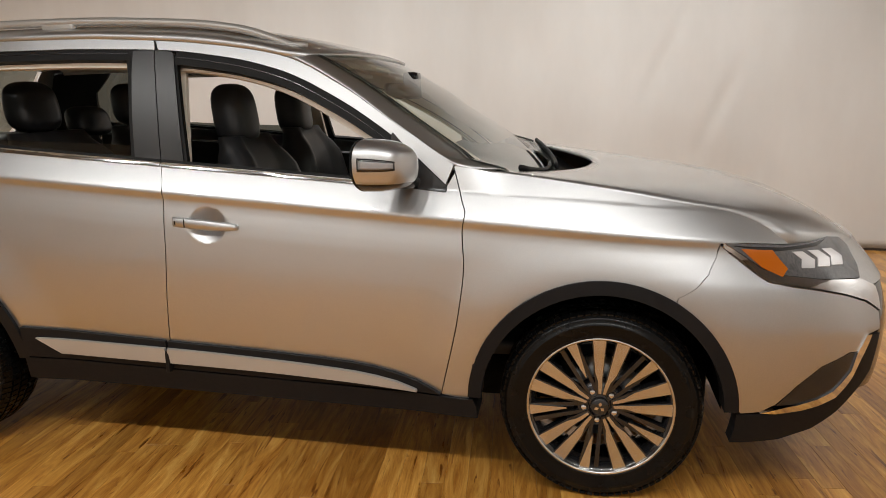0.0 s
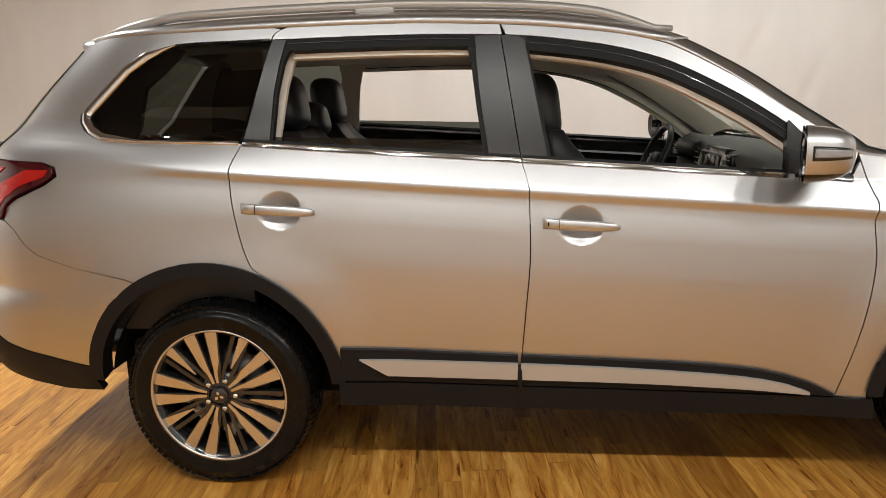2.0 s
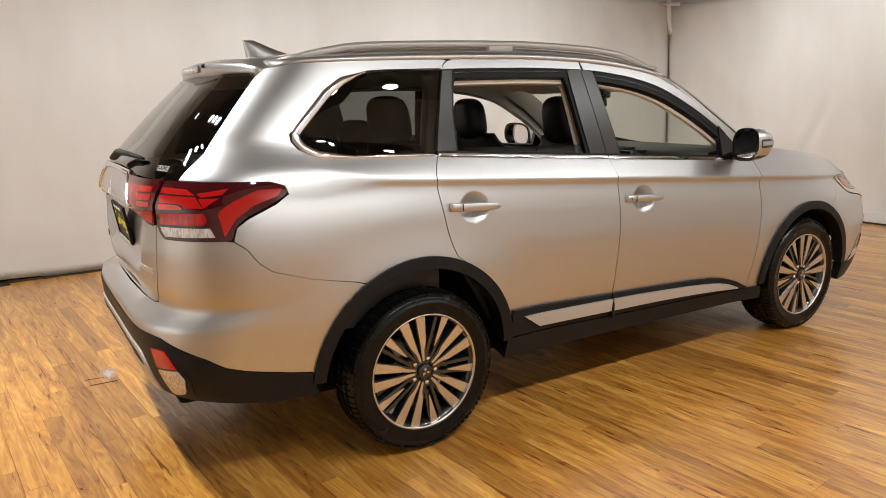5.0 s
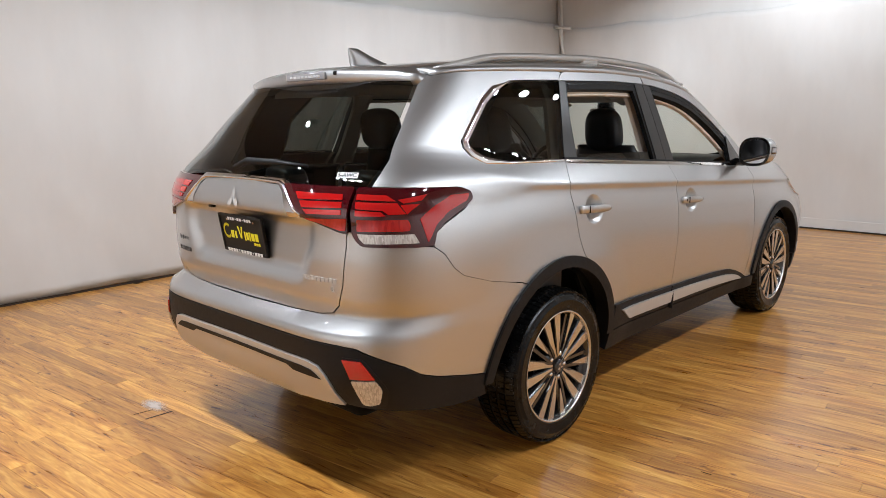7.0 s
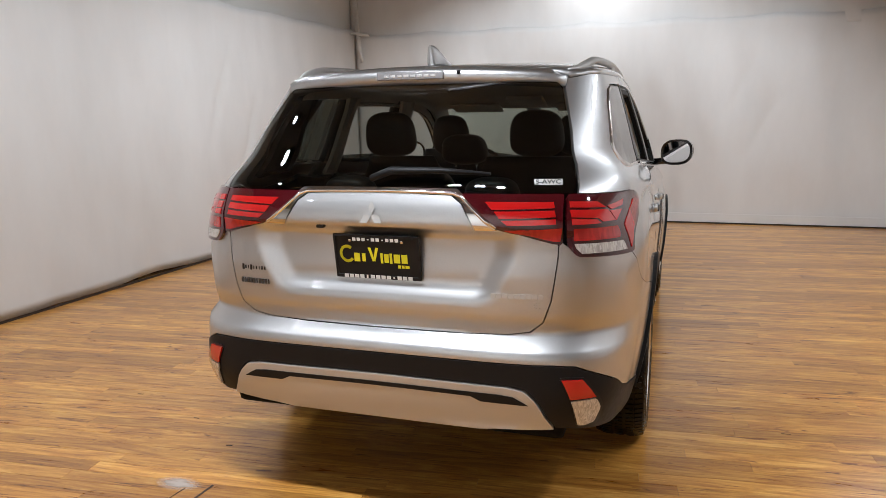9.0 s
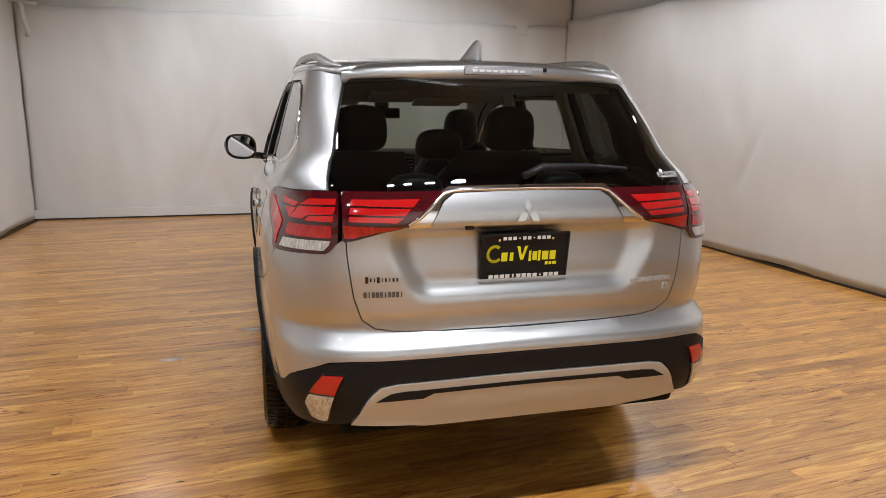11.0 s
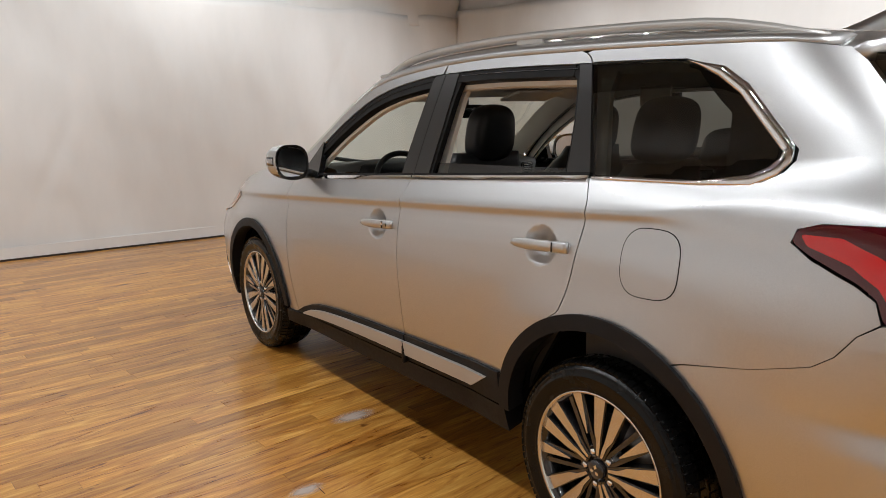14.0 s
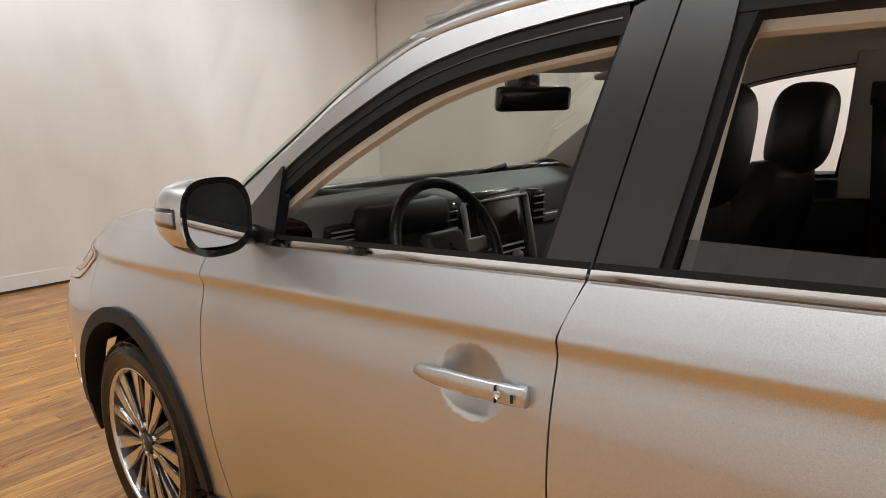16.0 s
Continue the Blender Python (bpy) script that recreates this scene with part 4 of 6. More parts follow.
def rear_light(side):
    """The lamp on the flank and its inner half on the tailgate."""
    lamp = sheet("tail_light", rounded(W((-2.225, 0.640, 1.195), (-2.131, 0.746, 1.187), (-1.984, 0.812, 1.183), (-1.910, 0.828, 1.178), (-1.863, 0.832, 1.162), (-1.856, 0.836, 1.136), (-1.905, 0.842, 1.108), (-2.008, 0.841, 1.066), (-2.050, 0.839, 1.038), (-2.068, 0.842, 0.992), (-2.119, 0.821, 0.990), (-2.254, 0.683, 0.997), (-2.262, 0.662, 1.015), (-2.266, 0.646, 1.041)), 0.012), DARK_RED, car, side, 0.012, 0.03, 0.03, label="dark red tail light with bright red bars")
    for bar in (W((-2.233, 0.645, 1.171), (-2.173, 0.724, 1.166), (-2.154, 0.750, 1.146), (-2.242, 0.648, 1.153)), W((-2.148, 0.751, 1.151), (-2.051, 0.794, 1.164), (-2.074, 0.792, 1.145), (-2.137, 0.766, 1.138)), W((-2.246, 0.649, 1.146), (-2.153, 0.754, 1.140), (-2.140, 0.781, 1.103), (-2.189, 0.747, 1.104), (-2.199, 0.731, 1.117), (-2.253, 0.656, 1.124)), W((-2.147, 0.762, 1.134), (-2.084, 0.793, 1.134), (-2.138, 0.783, 1.102)), W((-2.255, 0.656, 1.120), (-2.204, 0.728, 1.113), (-2.196, 0.742, 1.100), (-2.259, 0.659, 1.102))):
        sheet("light_bar", bar, RED_LENS, lamp, side, 0.0145, 0.004, 0.02, label="bright red lens bar")
    sheet("light_block", rounded(W((-2.257, 0.664, 1.093), (-2.138, 0.787, 1.087), (-2.134, 0.796, 1.064), (-2.140, 0.797, 1.047), (-2.258, 0.664, 1.051)), 0.006), BLOCK_RED, lamp, side, 0.0145, 0.004, 0.02, label="ribbed red lens block")
    sheet("light_chevron", rounded(W((-2.101, 0.806, 1.085), (-2.032, 0.814, 1.125), (-1.959, 0.819, 1.155), (-1.873, 0.831, 1.154), (-1.890, 0.835, 1.131), (-1.988, 0.834, 1.099), (-2.048, 0.833, 1.060), (-2.089, 0.833, 1.003), (-2.093, 0.826, 1.031)), 0.008), RED_LENS, lamp, side, 0.0145, 0.004, 0.02, label="bright red chevron lens")
    sheet("reversing_lens", W((-2.257, 0.667, 1.042), (-2.129, 0.807, 1.036), (-2.117, 0.820, 1.005), (-2.249, 0.690, 1.008), (-2.256, 0.673, 1.027)), CLEAR_LENS, lamp, side, 0.0145, 0.004, 0.02, label="clear ribbed reversing lens")
    lamp2 = sheet("tail_light", rounded(W((-2.287, 0.295, 1.198), (-2.230, 0.629, 1.195), (-2.271, 0.632, 1.040), (-2.281, 0.603, 1.043), (-2.314, 0.430, 1.093), (-2.316, 0.380, 1.116)), 0.010), DARK_RED, gate, side, 0.014, 0.03, 0.03, label="dark red inner tail light with bright red bars")
    for bar in (W((-2.295, 0.383, 1.172), (-2.255, 0.598, 1.170), (-2.263, 0.604, 1.152), (-2.305, 0.408, 1.148)), W((-2.306, 0.416, 1.143), (-2.267, 0.604, 1.145), (-2.274, 0.609, 1.126), (-2.311, 0.434, 1.122)), W((-2.312, 0.440, 1.117), (-2.276, 0.609, 1.120), (-2.279, 0.611, 1.105), (-2.312, 0.461, 1.103))):
        sheet("light_bar", bar, RED_LENS, lamp2, side, 0.0165, 0.004, 0.02)
    sheet("light_block", W((-2.311, 0.452, 1.091), (-2.274, 0.629, 1.096), (-2.274, 0.625, 1.051), (-2.280, 0.603, 1.052)), BLOCK_RED, lamp2, side, 0.0165, 0.004, 0.02)
    # reflector and reversing lamp low in the bumper
    low = Y((0.634, 0.609), (0.714, 0.607), (0.771, 0.494), (0.748, 0.420), (0.686, 0.422))
    lens = sheet("fog_light", rounded(low, 0.02), PLATE_BLACK, bumper, side, 0.007, 0.02, 0.03, label="low corner light in a black surround")
    sheet("red_reflector", Y((0.645, 0.600), (0.708, 0.599), (0.747, 0.536), (0.672, 0.534)), BRIGHT_RED, lens, side, 0.013, 0.008, 0.03, label="bright red reflector")
    sheet("clear_lens", rounded(Y((0.673, 0.528), (0.748, 0.530), (0.759, 0.495), (0.738, 0.440), (0.712, 0.430), (0.690, 0.434)), 0.01), CLEAR_LENS, lens, side, 0.013, 0.008, 0.03, label="clear ribbed lens")


for side in (-1, 1):
    rear_light(side)


# ---- roof, screen and bonnet ----
ROOF_TOP = spline((-1.95, 1.600), (-1.80, 1.634), (-1.6, 1.662), (-1.2, 1.686), (-0.7, 1.694), (-0.2, 1.676), (0.1, 1.632), (0.25, 1.594), (0.40, 1.545))


def roof_point(x, v):
    """v from 0 at the door line to 1 in the middle."""
    ze = DOOR_TOP(x) + 0.002
    w = half_width(x, ze) * (1.0 if x > REAR0 else (1 - ((REAR0 - x) / (REAR0 - REAR_X(1.6))) ** 4) ** 0.25 if x > REAR_X(1.6) else 0.3)
    a = v * math.pi / 2
    y = w * math.cos(a) ** 0.72
    z = ze + (ROOF_TOP(x) - ze) * math.sin(a) ** 0.72
    return x, y, z


def header_x(v):
    """The front edge of the roof: further forward in the middle."""
    return 0.20 + 0.175 * math.sin(v * math.pi / 2) ** 0.7


rows = []
for i in range(40):
    u = i / 39
    row = []
    for k in range(25):
        v = 1 - abs(k - 12) / 12
        x = -1.80 + (header_x(v) + 1.80) * u
        p = roof_point(x, v)
        row.append((p[0], p[1] * (1 if k > 12 else -1) if k != 12 else 0.0, p[2]))
    rows.append(row)
roof = part("roof", grid_mesh(rows), PAINT, car, "silver roof skin")
roof.modifiers.new("thickness", "SOLIDIFY").thickness = 0.012


def screen_point(t, v):
    """t: from header to scuttle, v: from the edge (0) to the middle (1)."""
    ex = 0.235 + 0.745 * t
    ez = DOOR_TOP(ex - 0.035) + 0.030 if ex < 0.86 else 1.154 + 0.022 - 0.25 * (ex - 0.86)
    ey = half_width(ex - 0.03, ez - 0.03) - 0.035
    mx, mz = 0.375 + 0.809 * t, 1.543 - 0.089 * t - 0.463 * t ** 1.2
    k = (1 - v) ** 2
    return mx + (ex - mx) * k, ey * (1 - v) ** 0.95, mz + (ez - mz) * k


def screen_grid(v0, v1, t0, t1, nv=10, nt=20):
    return [[screen_point(t0 + (t1 - t0) * i / nt, v0 + (v1 - v0) * k / nv) for k in range(nv + 1)] for i in range(nt + 1)]


rows = []
for i in range(21):
    t = i / 20
    left = [screen_point(t, k / 12) for k in range(13)]
    rows.append([(x, -y, z) for x, y, z in left] + [(x, y, z) for x, y, z in left[::-1][1:]])
screen = part("windscreen", grid_mesh(rows), GREEN_GLASS, car, "clear windscreen")
for side in (-1, 1):
    # windscreen pillars, bridging the door frame and the glass
    rows = []
    for i in range(21):
        t = i / 20
        gx, gy, gz = screen_point(t, 0.035)
        x = 0.20 + 0.64 * t
        z = DOOR_TOP(x) + 0.003
        y = half_width(x, z)
        row = []
        for k in range(7):
            a = k / 6
            b = math.sin(a * math.pi / 2)
            c = 1 - math.cos(a * math.pi / 2)
            row.append((x + (gx - x) * (0.35 * b + 0.65 * c), (y + (gy - y) * c) * side, z + (gz - z) * b))
        rows.append(row)
    p = part("windscreen_pillar", grid_mesh(rows), PAINT, car)
    p.modifiers.new("thickness", "SOLIDIFY").thickness = 0.006
    # black edge of the screen
    rows = [[(x, y * side, z + 0.002) for x, y, z in row] for row in screen_grid(0.03, 0.058, 0.0, 1.0, 2)]
    part("screen_seal", grid_mesh(rows), SEAL, screen)

# black scuttle panel and wipers
rows = []
for i in range(6):
    u = i / 5
    row = []
    for k in range(25):
        v = k / 12 - 1
        a = screen_point(1.0, 1 - abs(v))
        e = (1 - abs(v) ** 3)
        row.append((a[0] + (0.02 + 0.13 * e) * u - 0.02, a[1] * (1 if v > 0 else -1), a[2] - 0.012 - 0.02 * u * e))
    rows.append(row)
scuttle = part("scuttle_panel", grid_mesh(rows), GLOSS_BLACK, car, "black scuttle panel below the windscreen")
for y0, y1, off in ((-0.60, 0.02, 0.0), (-0.05, 0.55, 0.02)):
    pts = []
    for k in range(9):
        y = y0 + (y1 - y0) * k / 8
        a = screen_point(0.93 - 0.04 * k / 8, 1 - abs(y) / 0.80)
        pts.append((a[0] + 0.02, y, a[2] + 0.02 + off))
    part("wiper", tube(pts, 0.008, 6, 1.6), BLACK_PLASTIC, screen)


def bonnet_edge(x):
    return spline((0.94, 1.134), (1.12, 1.110), (1.38, 1.069), (1.55, 1.036), (1.72, 1.004), (1.797, 0.980), (1.862, 0.946), (1.92, 0.893))(x)


def nose_x(y, z):
    """How far the nose reaches at half breadth y."""
    r = min(1.0, y / half_width(1.95, z))
    return FRONT0 + (NOSE_X(z) - FRONT0) * (1 - r ** NOSE_N(z)) ** (1 / NOSE_N(z))


def bonnet_point(u, v):
    """u from the scuttle to the nose, v from the edge to the middle."""
    back = 0.94 + 0.36 * (1 - (1 - v) ** 2)
    xe = 0.94 + 0.98 * u
    ze = bonnet_edge(xe)
    s = sx(xe, ze)
    ye = skin(s, ze)[1] - 0.002
    mid = 1.094 - 0.09 * u - 0.178 * u ** 5
    swell = 0.012 * math.sin(math.pi * min(1.0, v / 0.5))
    rise = 1 - (1 - v) ** 2.6
    tip = skin(sx(1.92, 0.893), 0.893)[1]
    front = nose_x(tip * (1 - v) ** 0.9, 0.893 - 0.060 * rise + swell)
    x = back + (front - back) * u
    return x, ye * (1 - v) ** 0.9, ze + (mid - ze) * rise + swell * u ** 4


rows = []
for i in range(25):
    u = i / 24
    left = [bonnet_point(u, k / 14) for k in range(15)]
    rows.append([(x, -y, z) for x, y, z in left] + [(x, y, z) for x, y, z in left[::-1][1:]])
bonnet = part("bonnet", grid_mesh(rows), PAINT, car, "silver bonnet")
bonnet.modifiers.new("thickness", "SOLIDIFY").thickness = 0.014

# ---- roof rails, spoiler, aerial ----
for side in (-1, 1):
    pts, rad = [], []
    for k in range(33):
        t = k / 32
        x = -1.76 + 2.02 * t
        p = roof_point(min(x, 0.19), 0.30)
        lift = 0.028 * smooth(0, 0.16, t) * smooth(1, 0.86, t) - 0.006
        pts.append((x, p[1] * side, p[2] + lift))
        rad.append(0.020 * (0.55 + 0.45 * smooth(0, 0.06, t) * smooth(1, 0.92, t)))
    rail = part("roof_rail", tube(pts, 0.02, 10, 0.8, rad), SATIN_SILVER, car, "satin silver roof rail")
    p = roof_point(-0.75, 0.30)
    part("rail_foot", box((0.14, 0.030, 0.036), (-0.75, p[1] * side, p[2] + 0.006), 0.012), SATIN_SILVER, rail)

rows = []
for k in range(29):
    v = k / 14 - 1
    y = 0.575 * v
    back = -1.850 - 0.105 * (1 - abs(v) ** 2.2)
    zt = 1.590 + 0.024 * (1 - v * v)
    top = 1.628 + 0.022 * (1 - v * v)
    fall = smooth(1.0, 0.86, abs(v))
    ring = []
    for x, z in ((-1.66, top), (-1.75, top - 0.004), (back + 0.07, zt + 0.030 * fall), (back + 0.02, zt + 0.018 * fall), (back, zt + 0.006), (back + 0.004, zt - 0.034), (back + 0.025, zt - 0.042), (-1.80, zt - 0.034), (-1.66, zt - 0.01)):
        ring.append((x, y, z))
    rows.append(ring)
spoiler = part("roof_spoiler", grid_mesh(rows, close=True, caps=True), PAINT, gate, "silver roof spoiler")
high = part("brake_light", box((0.016, 0.27, 0.032), (-1.953, 0, 1.606), 0.007, None, 3), SMOKED_LENS, spoiler, "grey smoked high brake light")
for k in range(8):
    part("light_cell", box((0.004, 0.020, 0.010), (-1.9612, -0.0945 + 0.027 * k, 1.605), 0.0015), REFLECTOR, high)
part("washer_nozzle", box((0.02, 0.014, 0.016), (-1.945, -0.19, 1.614), 0.005), BLACK_PLASTIC, spoiler)
rows = []
for k in range(12):
    t = k / 11
    h = 0.078 * t
    xa, xb = -1.40 - 0.262 * t ** 0.65, -1.705 - 0.012 * t
    w = 0.034 * (1 - t) ** 0.7 + 0.008
    rows.append([(xa + (xb - xa) * (0.5 - 0.5 * math.cos(a)), w * math.sin(a) * (1 if a < math.pi else 1), 1.658 + h) for a in np.linspace(0, 2 * math.pi, 17)[:-1]])
part("roof_aerial", grid_mesh(rows, close=True, caps=True), PAINT, car, "silver shark-fin aerial")

# rear wiper
wip = part("rear_wiper", tube([(-2.275, -0.03, 1.235), (-2.262, -0.10, 1.262), (-2.253, -0.28, 1.262), (-2.225, -0.44, 1.250)], 0.014, 8, 0.7, [0.018, 0.02, 0.015, 0.008]), BLACK_PLASTIC, gate)
wip.location = (-0.03, 0.05, 0.015)

# ---- wheels ----
def wheel_parts():
    w = empty("wheel", car)
    half = [(0.243, 0.096), (0.247, 0.104), (0.2525, 0.1085), (0.2565, 0.1075), (0.2600, 0.1070), (0.268, 0.1100), (0.288, 0.1110), (0.2935, 0.1128), (0.2985, 0.1126), (0.3020, 0.1085), (0.312, 0.1055), (0.3165, 0.1058), (0.3190, 0.1020), (0.327, 0.0965), (0.3355, 0.082), (0.3395, 0.06), (0.3415, 0.03)]
    prof = [(r, -h) for r, h in half] + [(0.342, 0.0)] + half[::-1]
    tyre = part("tyre", lathe(prof, 72), RUBBER, w, "black tyre")
    # tread blocks at the shoulder
    blocks = None
    for k in range(84):
        a = 2 * math.pi * k / 84
        for yy in (-0.083, 0.083, -0.045, 0.045, 0.0):
            wid = 0.034 if abs(yy) > 0.06 else 0.03
            r = 0.3345 if abs(yy) > 0.06 else 0.3415
            m = Matrix.Rotation(-a + (0.012 if yy else 0), 4, "Y") @ Matrix.Translation((r, yy, 0)) @ Matrix.Rotation(0.3 * (1 if yy > 0 else -1) * (abs(yy) > 0.06), 4, "Z")
            blocks = (blocks or []) + [(m, wid)]
    bm = bmesh.new()
    for m, wid in blocks:
        r = bmesh.ops.create_cube(bm, size=1.0, matrix=m @ Matrix.Diagonal((0.007, wid, 0.0195, 1)))
    part("tread", bm, RUBBER, tyre, "", False, "", "stuff")
    barrel = [(0.243, -0.100), (0.247, -0.104), (0.246, -0.098), (0.240, -0.094), (0.224, -0.080), (0.215, 0.05), (0.235, 0.10), (0.243, 0.105)]
    rim = part("rim", lathe(barrel, 64), RIM_BLACK, w, "two-tone alloy rim")
    part("rim_lip", lathe([(0.2395, -0.094), (0.2400, -0.1035), (0.2475, -0.1065), (0.2500, -0.102)], 64), MACHINED, rim, "machined outer lip")
    return w, tyre, rim


def blade(pts, y0, y1):
    """A flat plate from an outline (radius, sideways) at a depth, the lower edge wider."""
    bm = bmesh.new()
    up = [bm.verts.new((q, y0, r)) for r, q in pts]
    lo = [bm.verts.new((q, y1, r)) for r, q in pts]
    bm.faces.new(up)
    bm.faces.new(lo[::-1])
    for i in range(len(pts)):
        j = (i + 1) % len(pts)
        bm.faces.new((up[i], lo[i], lo[j], up[j]))
    bmesh.ops.recalc_face_normals(bm, faces=bm.faces)
    return bm


def turned(bm, deg):
    bmesh.ops.rotate(bm, cent=(0, 0, 0), matrix=Matrix.Rotation(radians(deg), 3, "Y"), verts=bm.verts)
    return bm


def build_wheel():
    w, tyre, rim = wheel_parts()
    face = -0.094
    for k in range(5):
        ax = 72 * k
        for sgn in (-1, 1):
            # machined blade over a black spoke
            pts = [(0.046, 0.003 * sgn), (0.078, 0.005 * sgn), (0.100, 0.009 * sgn), (0.241, 0.019 * sgn), (0.238, 0.063 * sgn), (0.120, 0.036 * sgn), (0.088, 0.020 * sgn), (0.046, 0.012 * sgn)]
            part("spoke_face", turned(blade(pts, face, face + 0.006), ax), MACHINED, rim, "machined spoke face", False)
            pts = [(0.040, 0.001 * sgn), (0.241, 0.016 * sgn), (0.238, 0.066 * sgn), (0.114, 0.039 * sgn), (0.040, 0.016 * sgn)]
            part("spoke", turned(blade(pts, face + 0.004, face + 0.045), ax), RIM_BLACK, rim, "gloss black spoke", False)
        for q in (-0.013, 0.013):
            pts = [(0.05, q - 0.006), (0.240, q * 2.1 - 0.008), (0.240, q * 2.1 + 0.008), (0.05, q + 0.006)]
            part("spoke", turned(blade(pts, face + 0.008, face + 0.045), ax + 36), RIM_BLACK, rim, "", False)
        pts = [(0.112, 0.004), (0.240, -0.004), (0.238, 0.032), (0.112, 0.008)]
        part("spoke_face", turned(blade(pts, face + 0.001, face + 0.03), ax + 36), MACHINED, rim, "machined sliver", False)
        a = radians(ax + 36)
        nut = lathe([(0.0, face - 0.004), (0.0085, face - 0.003), (0.0115, face + 0.002), (0.0115, face + 0.03)], 8)
        bmesh.ops.translate(nut, vec=(0.054 * math.sin(a), 0.006, 0.054 * math.cos(a)), verts=nut.verts)
        part("wheel_nut", nut, CHROME, rim, "chrome wheel nut")
        cup = lathe([(0.012, face + 0.01), (0.017, face + 0.002), (0.02, face + 0.004), (0.024, face + 0.03)], 14)
        bmesh.ops.translate(cup, vec=(0.054 * math.sin(a), 0.006, 0.054 * math.cos(a)), verts=cup.verts)
        part("nut_recess", cup, RIM_BLACK, rim)
    part("hub_plate", lathe([(0.0, face + 0.012), (0.075, face + 0.014), (0.09, face + 0.05)], 30), RIM_BLACK, rim)
    cap = part("centre_cap", lathe([(0.0, face - 0.008), (0.027, face - 0.007), (0.031, face - 0.003), (0.031, face + 0.02)], 28), GLOSS_BLACK, w, "black centre cap")
    for k in range(3):
        pts = [(0.003, 0.0), (0.0115, 0.0062), (0.020, 0.0), (0.0115, -0.0062)]
        part("cap_emblem", turned(blade(pts, face - 0.0095, face - 0.006), 120 * k), CHROME, cap, "", False)
    part("brake_disc", lathe([(0.05, 0.0), (0.148, 0.0), (0.148, 0.022), (0.05, 0.022)], 40), STEEL, w, "steel brake disc")
    part("brake_caliper", box((0.07, 0.06, 0.13), (-0.12, 0.0, 0.05), 0.012), UNDER, w)
    part("hub_drum", lathe([(0.0, 0.0), (0.06, 0.0), (0.07, 0.12), (0.0, 0.12)], 24), UNDER, w)
    return w


wheel = build_wheel()
# the built wheel faces -y: it is turned about for the left flank
wheel.matrix_basis = pose(-AXLE, -0.784, HUB_Z, 0, -12.5, 0)
copy_thing(wheel, pose(AXLE, -0.772, HUB_Z - 0.008, 0, 8, 0))
copy_thing(wheel, pose(-AXLE, 0.784, HUB_Z, 0, 0, 180) @ pose(0, 0, 0, 0, 10, 0))
copy_thing(wheel, pose(AXLE, 0.772, HUB_Z - 0.008, 0, 0, 180) @ pose(0, 0, 0, 0, 25, 0))

# underside and inner shell
part("underbody", box((3.55, 1.24, 0.18), (-0.05, 0, 0.33), 0.04), UNDER, car)
part("cabin_floor", box((3.6, 1.30, 0.06), (-0.35, 0, 0.45), 0.02), CABIN, car)


